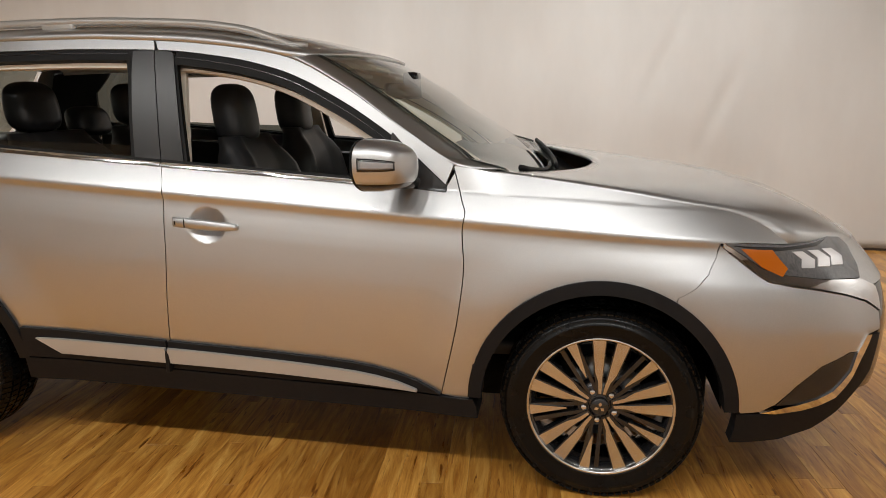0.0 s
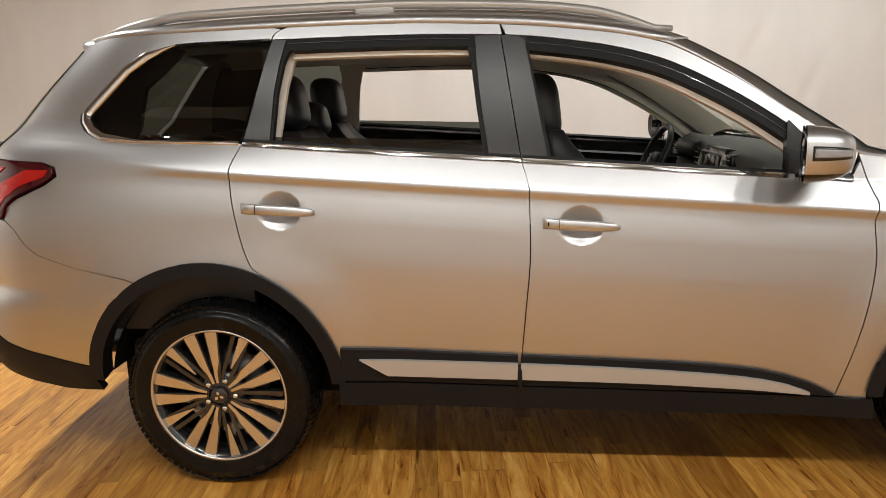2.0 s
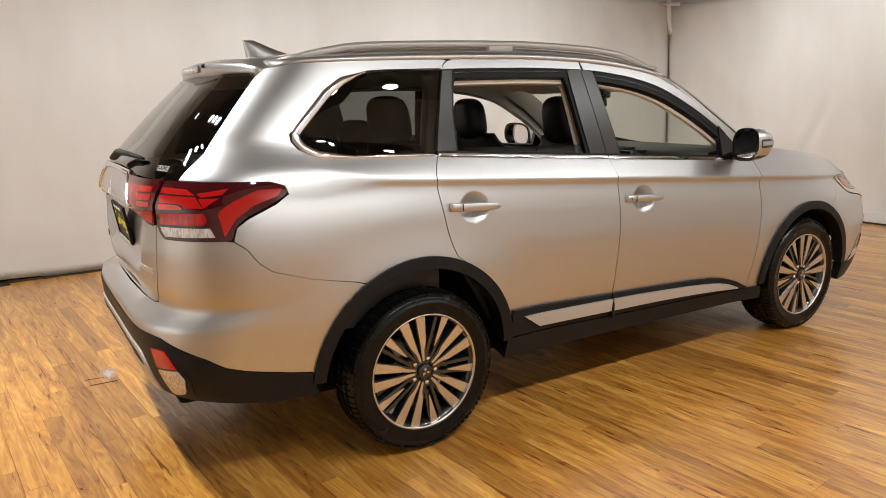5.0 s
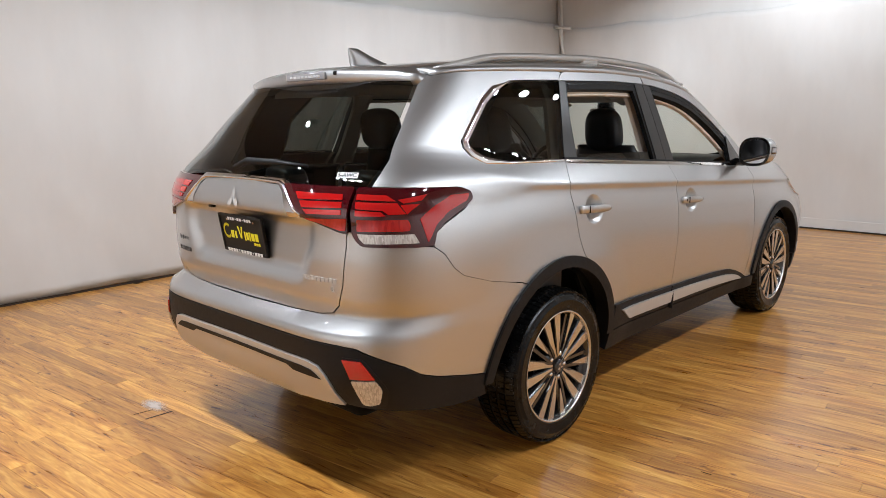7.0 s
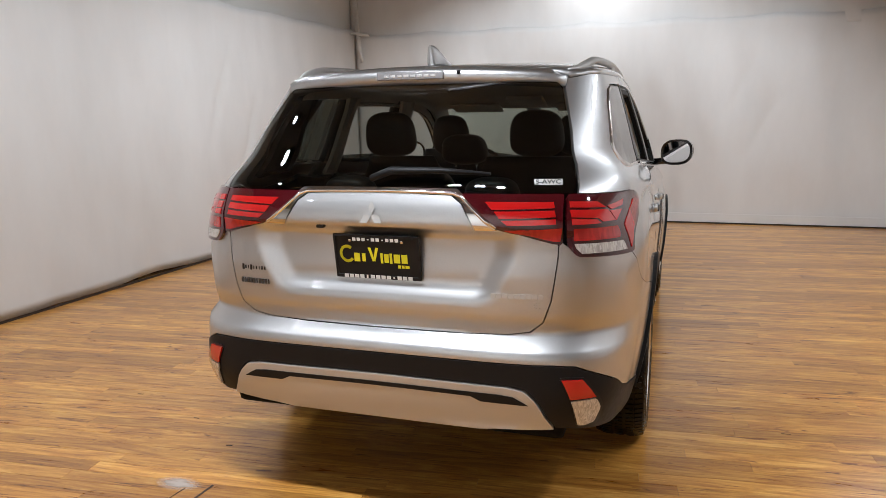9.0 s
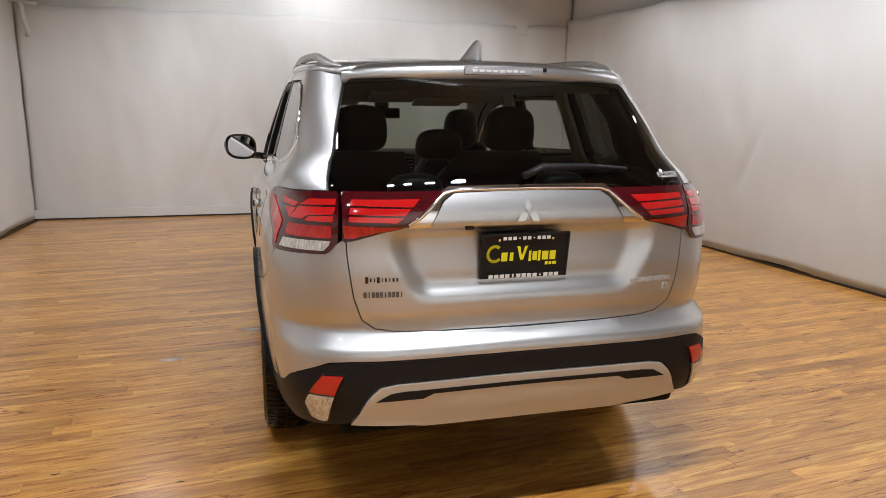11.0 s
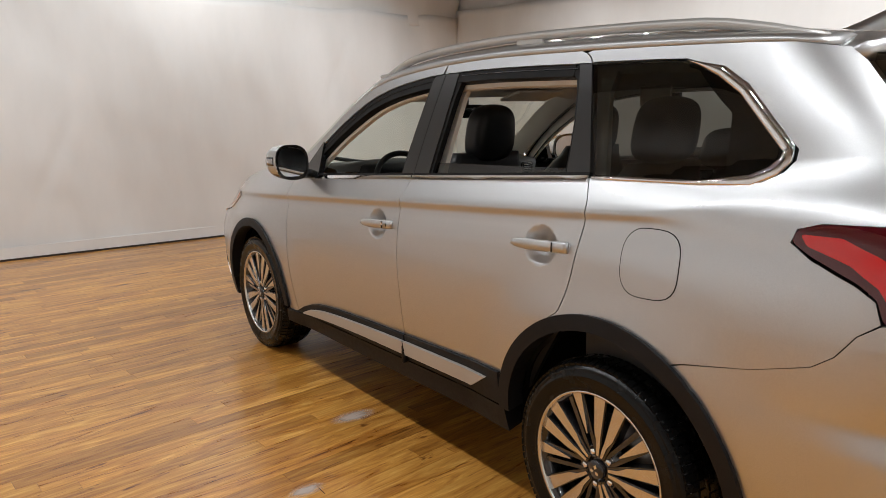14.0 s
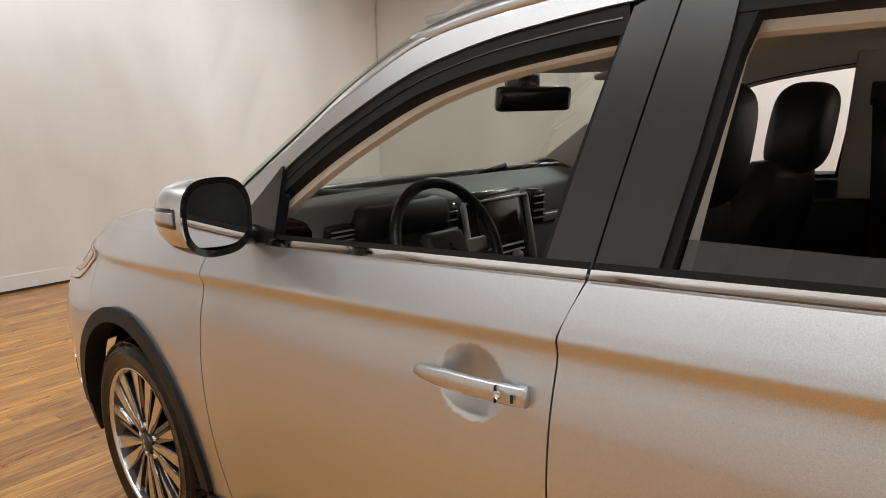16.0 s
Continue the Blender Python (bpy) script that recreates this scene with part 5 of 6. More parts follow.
# ---- nose ----
for side in (-1, 1):
    head = X((1.713, 0.906), (1.80, 0.900), (1.925, 0.890), (2.00, 0.891), (2.068, 0.899), (2.120, 0.890), (2.152, 0.862), (2.170, 0.808), (2.162, 0.776), (2.023, 0.785), (1.907, 0.801), (1.836, 0.823), (1.767, 0.870))
    lamp = sheet("headlight", head, HEADLIGHT, car, side, 0.004, 0.05, 0.03, label="clear headlight with an amber corner")
    sheet("amber_reflector", X((1.765, 0.886), (1.866, 0.878), (1.914, 0.818), (1.895, 0.796), (1.831, 0.826)), AMBER, lamp, side, 0.007, 0.004, 0.03, label="amber corner reflector")
    for x0 in (1.96, 2.015, 2.065):
        sheet("light_block", X((x0, 0.818), (x0 + 0.044, 0.815), (x0 + 0.048, 0.838), (x0 + 0.008, 0.866), (x0 - 0.028, 0.868), (x0 + 0.004, 0.842)), REFLECTOR, lamp, side, 0.007, 0.004, 0.03)
    sheet("black_mask", X((1.73, 0.898), (1.90, 0.884), (1.99, 0.886), (2.06, 0.893), (2.02, 0.878), (1.87, 0.872)), GLOSS_BLACK, lamp, side, 0.006, 0.004, 0.03)
    band = X((1.709, 0.906), (1.763, 0.868), (1.833, 0.820), (1.906, 0.798), (2.023, 0.782), (2.164, 0.772), (2.215, 0.745), (2.229, 0.671), (2.172, 0.712), (2.10, 0.738), (2.01, 0.758), (1.925, 0.772), (1.851, 0.787), (1.776, 0.842), (1.706, 0.894))
    sheet("chrome_band", band, CHROME, car, side, 0.006, 0.02, 0.03, label="chrome band below the headlight")
    front_arch = arc(*FRONT_ARCH, 2, 58.2)
    skinp = X(*[(1.5705, 0.7375), (1.6265, 0.7695), (1.6635, 0.8085), (1.6893, 0.861), (1.7012, 0.897), (1.773, 0.838), (1.851, 0.783), (1.925, 0.768), (2.01, 0.754), (2.10, 0.734), (2.172, 0.708), (2.229, 0.667), (2.235, 0.61), (2.190, 0.604), (2.155, 0.549), (2.124, 0.549), (2.035, 0.507), (1.962, 0.442), (1.898, 0.376), (1.85, 0.350), (1.79, 0.344)]) + X(*front_arch)
    nose = sheet("front_bumper", skinp, PAINT, car, side, 0.0, 0.02, 0.03, label="silver front bumper")
    fog = X((1.902, 0.370), (1.962, 0.438), (2.035, 0.503), (2.124, 0.545), (2.152, 0.545), (2.137, 0.480), (2.085, 0.416), (2.034, 0.389), (1.97, 0.370))
    sheet("fog_recess", fog, GLOSS_BLACK, nose, side, -0.002, 0.02, 0.03, label="black fog light recess")
    chf = X((1.850, 0.346), (1.93, 0.364), (1.97, 0.370), (2.034, 0.389), (2.085, 0.416), (2.137, 0.480), (2.152, 0.545), (2.180, 0.602), (2.200, 0.600), (2.168, 0.520), (2.144, 0.455), (2.096, 0.390), (2.04, 0.364), (1.983, 0.349), (1.90, 0.341))
    sheet("chrome_blade", chf, CHROME, nose, side, 0.004, 0.015, 0.03, label="chrome blade")
    chin = X((1.775, 0.340), (1.850, 0.342), (1.90, 0.337), (1.983, 0.345), (2.04, 0.360), (2.096, 0.386), (2.144, 0.451), (2.168, 0.516), (2.204, 0.596), (2.235, 0.598), (2.215, 0.470), (2.174, 0.410), (2.110, 0.330), (2.033, 0.272), (1.924, 0.237), (1.765, 0.230))
    sheet("chin_cladding", chin, BLACK_PLASTIC, nose, side, 0.002, 0.05, 0.03, label="black chin cladding")
grille = [(S3, 0.748), (sx(2.222, 0.748), 0.748), (sx(2.24, 0.66), 0.67), (sx(2.245, 0.60), 0.60), (sx(2.215, 0.46), 0.46), (sx(2.17, 0.40), 0.40), (S3, 0.38)]
for side in (-1, 1):
    sheet("front_panel", [(S3, 0.862), (sx(2.150, 0.872), 0.872), (sx(2.176, 0.808), 0.808), (sx(2.170, 0.774), 0.774), (sx(2.218, 0.752), 0.752), (S3, 0.752)], PAINT, car, side, -0.004, 0.03, 0.04)
    sheet("grille_panel", grille, GLOSS_BLACK, car, side, -0.01, 0.03, 0.05, label="black grille panel")

# ---- door mirrors, handles, fuel flap ----
def door_mirror(side, owner):
    ob = empty("door_mirror", owner)

    def turn_in(x, y, z):
        """Turns the glass towards the driver."""
        c, d = math.cos(radians(20)), math.sin(radians(20))
        return 0.590 + x * c - y * d, side * (0.962 + y * c + x * d), 1.168 + z

    def shell(u, a):
        """u: 0 at the glass edge to 1 at the front pole."""
        k = math.cos(u * math.pi / 2) ** 0.55
        ca, sa = math.cos(a), math.sin(a)
        ey = 0.112 * (1 if ca > 0 else 0.95) * abs(ca) ** 0.72 * (1 if ca > 0 else -1)
        ez = 0.086 * abs(sa) ** 0.78 * (1 if sa > 0 else -1)
        x, y, z = 0.135 * math.sin(u * math.pi / 2), ey * k - 0.02 * u, (ez + 0.010 * ca) * k
        return turn_in(x, y, z)
    rows = [[shell(i / 12, 2 * math.pi * k / 40) for k in range(40)] for i in range(13)]
    body = grid_mesh(rows, close=True)
    bmesh.ops.bisect_plane(body, geom=body.verts[:] + body.edges[:] + body.faces[:], plane_co=(0, 0, 1.116), plane_no=(0, 0, 1), dist=1e-5)
    low = [f for f in body.faces if f.calc_center_median().z < 1.116]
    lower = bmesh.new()
    keep = {}
    for f in low:
        vs = []
        for v in f.verts:
            if v not in keep:
                keep[v] = lower.verts.new(v.co)
            vs.append(keep[v])
        lower.faces.new(vs)
    bmesh.ops.delete(body, geom=low, context="FACES")
    part("mirror_cap", body, PAINT, ob, "silver mirror cap")
    part("mirror_lower", lower, GLOSS_BLACK, ob, "black lower shell")
    for nm, mat, k0, k1, x in (("mirror_rim", GLOSS_BLACK, 1.0, 0.84, 0.0), ("mirror_glass", MIRROR, 0.845, 0.0, 0.004)):
        ring = []
        for kk in (k0, k1):
            row = []
            for k in range(40):
                p = Vector(shell(0.0, 2 * math.pi * k / 40))
                c = Vector((0.590, side * 0.962, 1.168))
                q = c + (p - c) * kk
                if nm == "mirror_glass":
                    # the glass is set outwards in its shell
                    q = c + Matrix.Rotation(radians(-14 * side), 3, "Z") @ ((q - c) * 0.97) + Vector((0.012, 0, 0))
                row.append((q.x + x - (0.008 if nm == "mirror_rim" and kk > 0.9 else 0), q.y, q.z))
            ring.append(row)
        if k1 == 0.0:
            bm = bmesh.new()
            bm.faces.new([bm.verts.new(q) for q in ring[0]])
        else:
            bm = grid_mesh(ring, close=True)
        part(nm, bm, mat, ob)
    part("mirror_arm", tube([(0.655, 0.905 * side, 1.108), (0.675, 0.85 * side, 1.100), (0.69, 0.80 * side, 1.095)], 0.03, 10, 0.8), GLOSS_BLACK, ob)
    mid = Vector((0.620, side * 0.962, 1.168))
    for nm, mat, wide, out, u0, u1 in (("signal_frame", GLOSS_BLACK, 0.17, 1.008, 0.08, 0.72), ("turn_signal", SMOKED_LENS, 0.085, 1.02, 0.11, 0.69)):
        rows = [[mid + (Vector(shell(u, a)) - mid) * out for a in (-wide, -wide / 2, 0.0001, wide / 2, wide)] for u in np.linspace(u0, u1, 12)]
        sg = part(nm, grid_mesh(rows), mat, ob, "smoked turn signal strip" if mat is SMOKED_LENS else "")
        sg.modifiers.new("thickness", "SOLIDIFY").thickness = 0.008
    return ob


def handle(which, side, owner, lock):
    hx, hz = HANDLES[which]
    slope = -0.07
    rows = []
    for i in range(15):
        t = i / 14
        x = hx - 0.126 + 0.248 * t
        z = hz + slope * (x - hx) + 0.003
        y = half_width(x, z)
        out = 0.020 * math.sin(math.pi * min(1, max(0, t * 0.94 + 0.03))) ** 0.45 + 0.004
        tall = 0.0185 * (0.72 + 0.28 * smooth(1.0, 0.6, t)) * (1 - 0.35 * (t > 0.97))
        ring = []
        for k in range(10):
            a = 2 * math.pi * k / 10
            ring.append((x, side * (y + out * 0.72 + 0.009 * math.cos(a)), z + tall * (abs(math.sin(a)) ** 0.7) * (1 if math.sin(a) > 0 else -1)))
        rows.append(ring)
    h = part("door_handle", grid_mesh(rows, close=True, caps=True), PAINT, owner, "silver pull handle")
    x = hx - 0.105
    z = hz + slope * (x - hx) + 0.003
    if lock:
        y = half_width(x, z) + 0.026
        part("lock_slot", box((0.005, 0.003, 0.014), (x - 0.005, side * y, z), 0.001), BLACK_INK, h)
        if side > 0:
            lk = lathe([(0.0, -0.002), (0.007, -0.002), (0.0075, 0.002)], 16)
            bmesh.ops.translate(lk, vec=(x + 0.022, side * (y + 0.002), z), verts=lk.verts)
            part("key_lock", lk, CHROME, h)
    for xx in (hx - 0.075,):
        part("handle_joint", box((0.0012, 0.024, 0.030), (xx, side * (half_width(xx, hz) + 0.014), hz + slope * (xx - hx) + 0.003)), SEAL, h)


for side in (-1, 1):
    fr, re, qu = DOORS[side]
    door_mirror(side, fr)
    handle("front", side, fr, True)
    handle("rear", side, re, False)
    part("strip_clip", box((0.016, 0.022, 0.085), (-0.266, side * (half_width(-0.266, 0.43) + 0.018), 0.415), 0.003), BLACK_PLASTIC, re, "black clip between the sill strips")

flap = rounded([(-1.390, 1.112), (-1.575, 1.116), (-1.588, 0.935), (-1.398, 0.922)], 0.075, 6)
mid = (-1.488, 1.02)
flap_out = [(mid[0] + (x - mid[0]) * 1.03, mid[1] + (z - mid[1]) * 1.03) for x, z in flap]
fuel = sheet("fuel_flap_gap", X(*flap_out), SEAL, DOORS[1][2], 1, 0.0006, 0.004, 0.03)
sheet("fuel_flap", X(*flap), PAINT, DOORS[1][2], 1, 0.0015, 0.004, 0.03, label="silver fuel filler flap")

# ---- tail lettering and plate ----
TAIL = Matrix(((0, 0, -1, 0), (-1, 0, 0, 0), (0, 1, 0, 0), (0, 0, 0, 1)))  # text right to -y, up to z, facing -x


def tail(y, z, lift=0.0, lean=0.0, yaw=0.0):
    x = skin(sy(abs(y), z), z)[0]
    return Matrix.Translation((x - lift, y, z)) @ pose(0, 0, 0, 0, lean, yaw) @ TAIL


def tail_box(name, y, z, w, h, mat, parent, lift, d=0.003, label="", bevel=0.0008, x=None):
    xx = skin(sy(abs(y), z), z)[0] if x is None else x
    yaw = -math.degrees(math.atan2(skin(sy(abs(y) + 0.02, z), z)[0] - skin(sy(max(0.0, abs(y) - 0.02), z), z)[0], 0.04)) * (1 if y > 0 else -1) if x is None else 0
    return part(name, box((d, w, h), (xx - lift, y, z), bevel, pose(0, 0, 0, 0, 0, yaw)), mat, parent, label, False)


plate = empty("plate_holder", gate, (0, 0, 0), "black dealer plate with bars of yellow and white writing")
lean = pose(-2.302, 0.008, 0.976, 0, -8, 0)


def plate_part(name, y, z, w, h, d, mat, x=0.0, label="", bevel=0.001, parent=None):
    bm = box((d, w, h), (x, y, z), bevel)
    bmesh.ops.transform(bm, matrix=lean, verts=bm.verts)
    return part(name, bm, mat, parent or plate, label, False)


plate_part("plate_panel", 0, 0, 0.312, 0.158, 0.008, PLATE_BLACK, 0.0, "black plate", 0.003)
for y, z, w, h in ((0, 0.0755, 0.322, 0.010), (0, -0.0755, 0.322, 0.012), (0.157, 0, 0.009, 0.158), (-0.157, 0, 0.009, 0.158)):
    plate_part("plate_frame", y, z, w, h, 0.012, PLATE_BLACK, -0.003, "", 0.002)
for k in range(10):
    plate_part("white_bar", 0.080 - 0.0178 * k, 0.064, 0.0125 if k not in (3, 6) else 0.006, 0.012 if k not in (3, 6) else 0.004, 0.001, WHITE_INK, -0.0095, "", 0.0002)
for y in (0.098, -0.098):
    plate_part("plate_screw", y, 0.058, 0.009, 0.009, 0.004, CHROME, -0.006, "", 0.0015)
# the maker's mark of the dealer, as plain yellow shapes
arcpts = [(0.030 * math.cos(a), 0.030 * math.sin(a) * 1.1) for a in np.linspace(radians(50), radians(320), 18)]
bm = bmesh.new()
ro = [bm.verts.new((-0.0058, 0.112 - c, 0.008 + d)) for c, d in arcpts]
ri = [bm.verts.new((-0.0058, 0.112 - c * 0.66, 0.008 + d * 0.66)) for c, d in arcpts]
for i in range(17):
    bm.faces.new((ro[i], ro[i + 1], ri[i + 1], ri[i]))
bmesh.ops.solidify(bm, geom=bm.faces[:], thickness=0.001)
bmesh.ops.transform(bm, matrix=lean, verts=bm.verts)
part("yellow_shape", bm, YELLOW_INK, plate, "yellow shape", False)
bm = bmesh.new()
for sgn in (1, -1):
    vs = [bm.verts.new((-0.0058, 0.012 + sgn * 0.020, 0.034)), bm.verts.new((-0.0058, 0.012 + sgn * 0.009, 0.034)), bm.verts.new((-0.0058, 0.012 - sgn * 0.003, -0.014)), bm.verts.new((-0.0058, 0.012 + sgn * 0.005, -0.018))]
    bm.faces.new(vs)
bmesh.ops.transform(bm, matrix=lean, verts=bm.verts)
part("yellow_shape", bm, YELLOW_INK, plate, "", False)
for y, w, h in ((0.076, 0.022, 0.032), (0.050, 0.013, 0.030), (-0.018, 0.009, 0.038), (-0.036, 0.017, 0.032), (-0.053, 0.009, 0.038), (-0.075, 0.023, 0.032), (-0.103, 0.022, 0.032)):
    plate_part("yellow_shape", y, -0.004, w, h, 0.001, YELLOW_INK, -0.0053, "", 0.0003)
for y, w in ((-0.082, 0.010), (-0.096, 0.010), (-0.112, 0.015)):
    plate_part("yellow_shape", y, -0.033, w, 0.011, 0.001, YELLOW_INK, -0.0053, "", 0.0003)
for k in range(13):
    plate_part("white_bar", 0.122 - 0.0203 * k, -0.0735, 0.0155 if k not in (9, 4) else 0.006, 0.013 if k != 9 else 0.005, 0.001, WHITE_INK, -0.0098, "", 0.0002)

# emblem, bars for the maker's names, grade letters, sticker
emblem = empty("tail_emblem", garnish)
for k, (a, b) in enumerate(((0.0, 0.022), (0.021, -0.016), (-0.021, -0.016))):
    bm = bmesh.new()
    if k == 0:
        pts = [(0, 0.046), (0.013, 0.022), (0, -0.002), (-0.013, 0.022)]
    else:
        sg = 1 if k == 1 else -1
        pts = [(0, -0.003), (sg * 0.027, -0.003), (sg * 0.041, -0.030), (sg * 0.014, -0.030)]
    vs = [bm.verts.new((0, p, q)) for p, q in pts]
    bm.faces.new(vs)
    r = bmesh.ops.inset_individual(bm, faces=bm.faces[:], thickness=0.004, depth=0.004)
    bmesh.ops.translate(bm, vec=(0, 0.012, 1.130), verts=bm.verts)
    bmesh.ops.rotate(bm, cent=(0, 0.012, 1.13), matrix=Matrix.Rotation(radians(14), 3, "Y"), verts=bm.verts)
    bmesh.ops.translate(bm, vec=(-2.335, 0, 0), verts=bm.verts)
    part("emblem_piece", bm, SATIN_SILVER, emblem, "chrome diamond", False)
for k in range(10):
    tail_box("letter_bar", 0.566 - 0.0134 * k, 0.862, 0.0105 if k not in (1, 5, 9) else 0.004, 0.019, DARK_CHROME, gate, 0.002, 0.004, "dark chrome letter bar" if k == 0 else "")
for k in range(9):
    tail_box("letter_bar", -0.412 - 0.0198 * k, 0.864, 0.0170, 0.017, SATIN_SILVER, gate, 0.001, 0.0025)
for k, (w, h) in enumerate(((0.015, 0.022), (0.009, 0.013), (0.006, 0.013), (0.014, 0.020), (0.005, 0.013), (0.008, 0.013), (0.005, 0.013), (0.010, 0.013), (0.009, 0.013))):
    tail_box("dealer_mark", 0.560 - 0.0125 * k, 0.912, w * 0.7, h, BLACK_INK, gate, 0.0006, 0.001)
grade = words("grade_letters", "SEL", 0.030, tail(-0.552, 0.833, 0.002, 0, -6), SATIN_SILVER, gate, 0.001, "chrome grade letters")
bm = box((0.002, 0.092, 0.022), (0, 0, 0), 0.0008)
gx = skin(sy(0.578, 1.238), 1.238)
sm = Matrix.Translation((gx[0] - 0.011, -0.578, 1.238)) @ pose(0, 0, 0, 0, 33, 13)
bmesh.ops.transform(bm, matrix=sm, verts=bm.verts)
sticker = part("glass_sticker", bm, SATIN_SILVER, rear_glass, "silver sticker on the rear window", False)
words("sticker_letters", "S-AWC", 0.021, sm @ Matrix.Translation((-0.0014, 0, 0)) @ TAIL, BLACK_INK, sticker, 0.0003, "", 0.0006, 1.25)
part("camera_dot", box((0.02, 0.03, 0.012), (-2.318, 0.215, 1.080), 0.004), BLACK_INK, gate)
part("exhaust_tip", tube([(-1.95, -0.52, 0.345), (-2.15, -0.52, 0.340)], 0.026, 14), UNDER, car)


# ---- cabin ----
def pad(size, at, bevel, turn=None, mat=LEATHER, name="cushion", parent=None, label=""):
    bm = box(size, (0, 0, 0), bevel, None, 4)
    m = Matrix.Translation(at) @ (turn if turn is not None else Matrix.Identity(4))
    bmesh.ops.transform(bm, matrix=m, verts=bm.verts)
    return part(name, bm, mat, parent, label)


def headrest(at, parent, wide=0.25, tall=0.20):
    rows = []
    for i in range(23):
        t = 0.5 - 0.5 * math.cos(math.pi * i / 22)
        z = tall * (t - 0.5)
        k = (1 - abs(2 * t - 1) ** 4.5) ** 0.40
        w = wide / 2 * (0.90 + 0.10 * math.sin(t * math.pi)) * (0.86 + 0.14 * (1 - t))
        ring = []
        for j in range(24):
            a = 2 * math.pi * j / 24
            c, s = math.cos(a), math.sin(a)
            ring.append((at[0] - 0.03 * t + 0.075 * k * (abs(c) ** 0.7) * (1 if c > 0 else -1), at[1] + w * k * (abs(s) ** 0.65) * (1 if s > 0 else -1), at[2] + z))
        rows.append(ring)
    h = part("headrest", grid_mesh(rows, close=True, caps=True), LEATHER, parent, "black leather headrest")
    for dy in (-0.055, 0.055):
        part("headrest_post", tube([(at[0] + 0.01, at[1] + dy, at[2] - tall / 2 - 0.05), (at[0], at[1] + dy, at[2] - tall / 2 + 0.02)], 0.006, 8), CHROME, h)
    return h


def seat_back(x, y, z0, z1, wide, parent, lean=14):
    """A backrest with side bolsters and a rounded top."""
    rows = []
    for i in range(15):
        t = i / 14
        z = z0 + (z1 - z0) * t
        xx = x - math.tan(radians(lean)) * (z - z0)
        w = wide / 2 * (1 - 0.30 * smooth(0.70, 1.0, t)) * (1 - 0.06 * smooth(0.3, 0.0, t))
        d = 0.075 * (1 - 0.45 * smooth(0.8, 1.0, t))
        ring = []
        for k in range(17):
            u = k / 8 - 1
            bol = 0.045 * smooth(0.45, 0.85, abs(u)) * (1 - 0.7 * smooth(0.75, 1.0, t))
            ring.append((xx + d + bol - 0.05 * max(0, abs(u) - 0.85) / 0.15, y + w * u, z))
        for k in range(16, -1, -1):
            u = k / 8 - 1
            ring.append((xx - d * (1 - 0.5 * abs(u) ** 3), y + w * u * 0.97, z))
        rows.append(ring)
    return part("backrest", grid_mesh(rows, close=True, caps=True), LEATHER, parent, "black leather backrest")


for y, back in ((-0.385, 0.042), (0.385, -0.018)):
    seat = empty("front_seat", car, (0, 0, 0), "black leather front seat")
    seat_back(-0.02 + back, y, 0.62, 1.235, 0.51, seat, 15)
    headrest((-0.195 + back, y, 1.320), seat, 0.245 if y > 0 else 0.228, 0.25)
    pad((0.50, 0.50, 0.18), (0.17 + back, y, 0.60), 0.07, None, LEATHER, "seat_cushion", seat)
for y, w in ((-0.30, 0.62), (0.36, 0.50)):
    seat = empty("rear_seat", car, (0, 0, 0), "black leather rear seat")
    seat_back(-0.93, y, 0.66, 1.25, w, seat, 20)
    pad((0.48, w, 0.16), (-0.72, y, 0.64), 0.06, None, LEATHER, "seat_cushion", seat)
    headrest((-1.155, y * 1.13, 1.360), seat, 0.275, 0.225)
mid_seat = empty("centre_headrest", car)
headrest((-1.15, 0.02, 1.285), mid_seat, 0.24, 0.15)
third = empty("third_row_seat", car, (0, 0, 0), "black third-row seat")
seat_back(-1.72, 0.0, 0.62, 1.06, 1.05, third, 18)
headrest((-1.86, -0.30, 1.15), third, 0.23, 0.14)
headrest((-1.86, 0.30, 1.15), third, 0.23, 0.14)

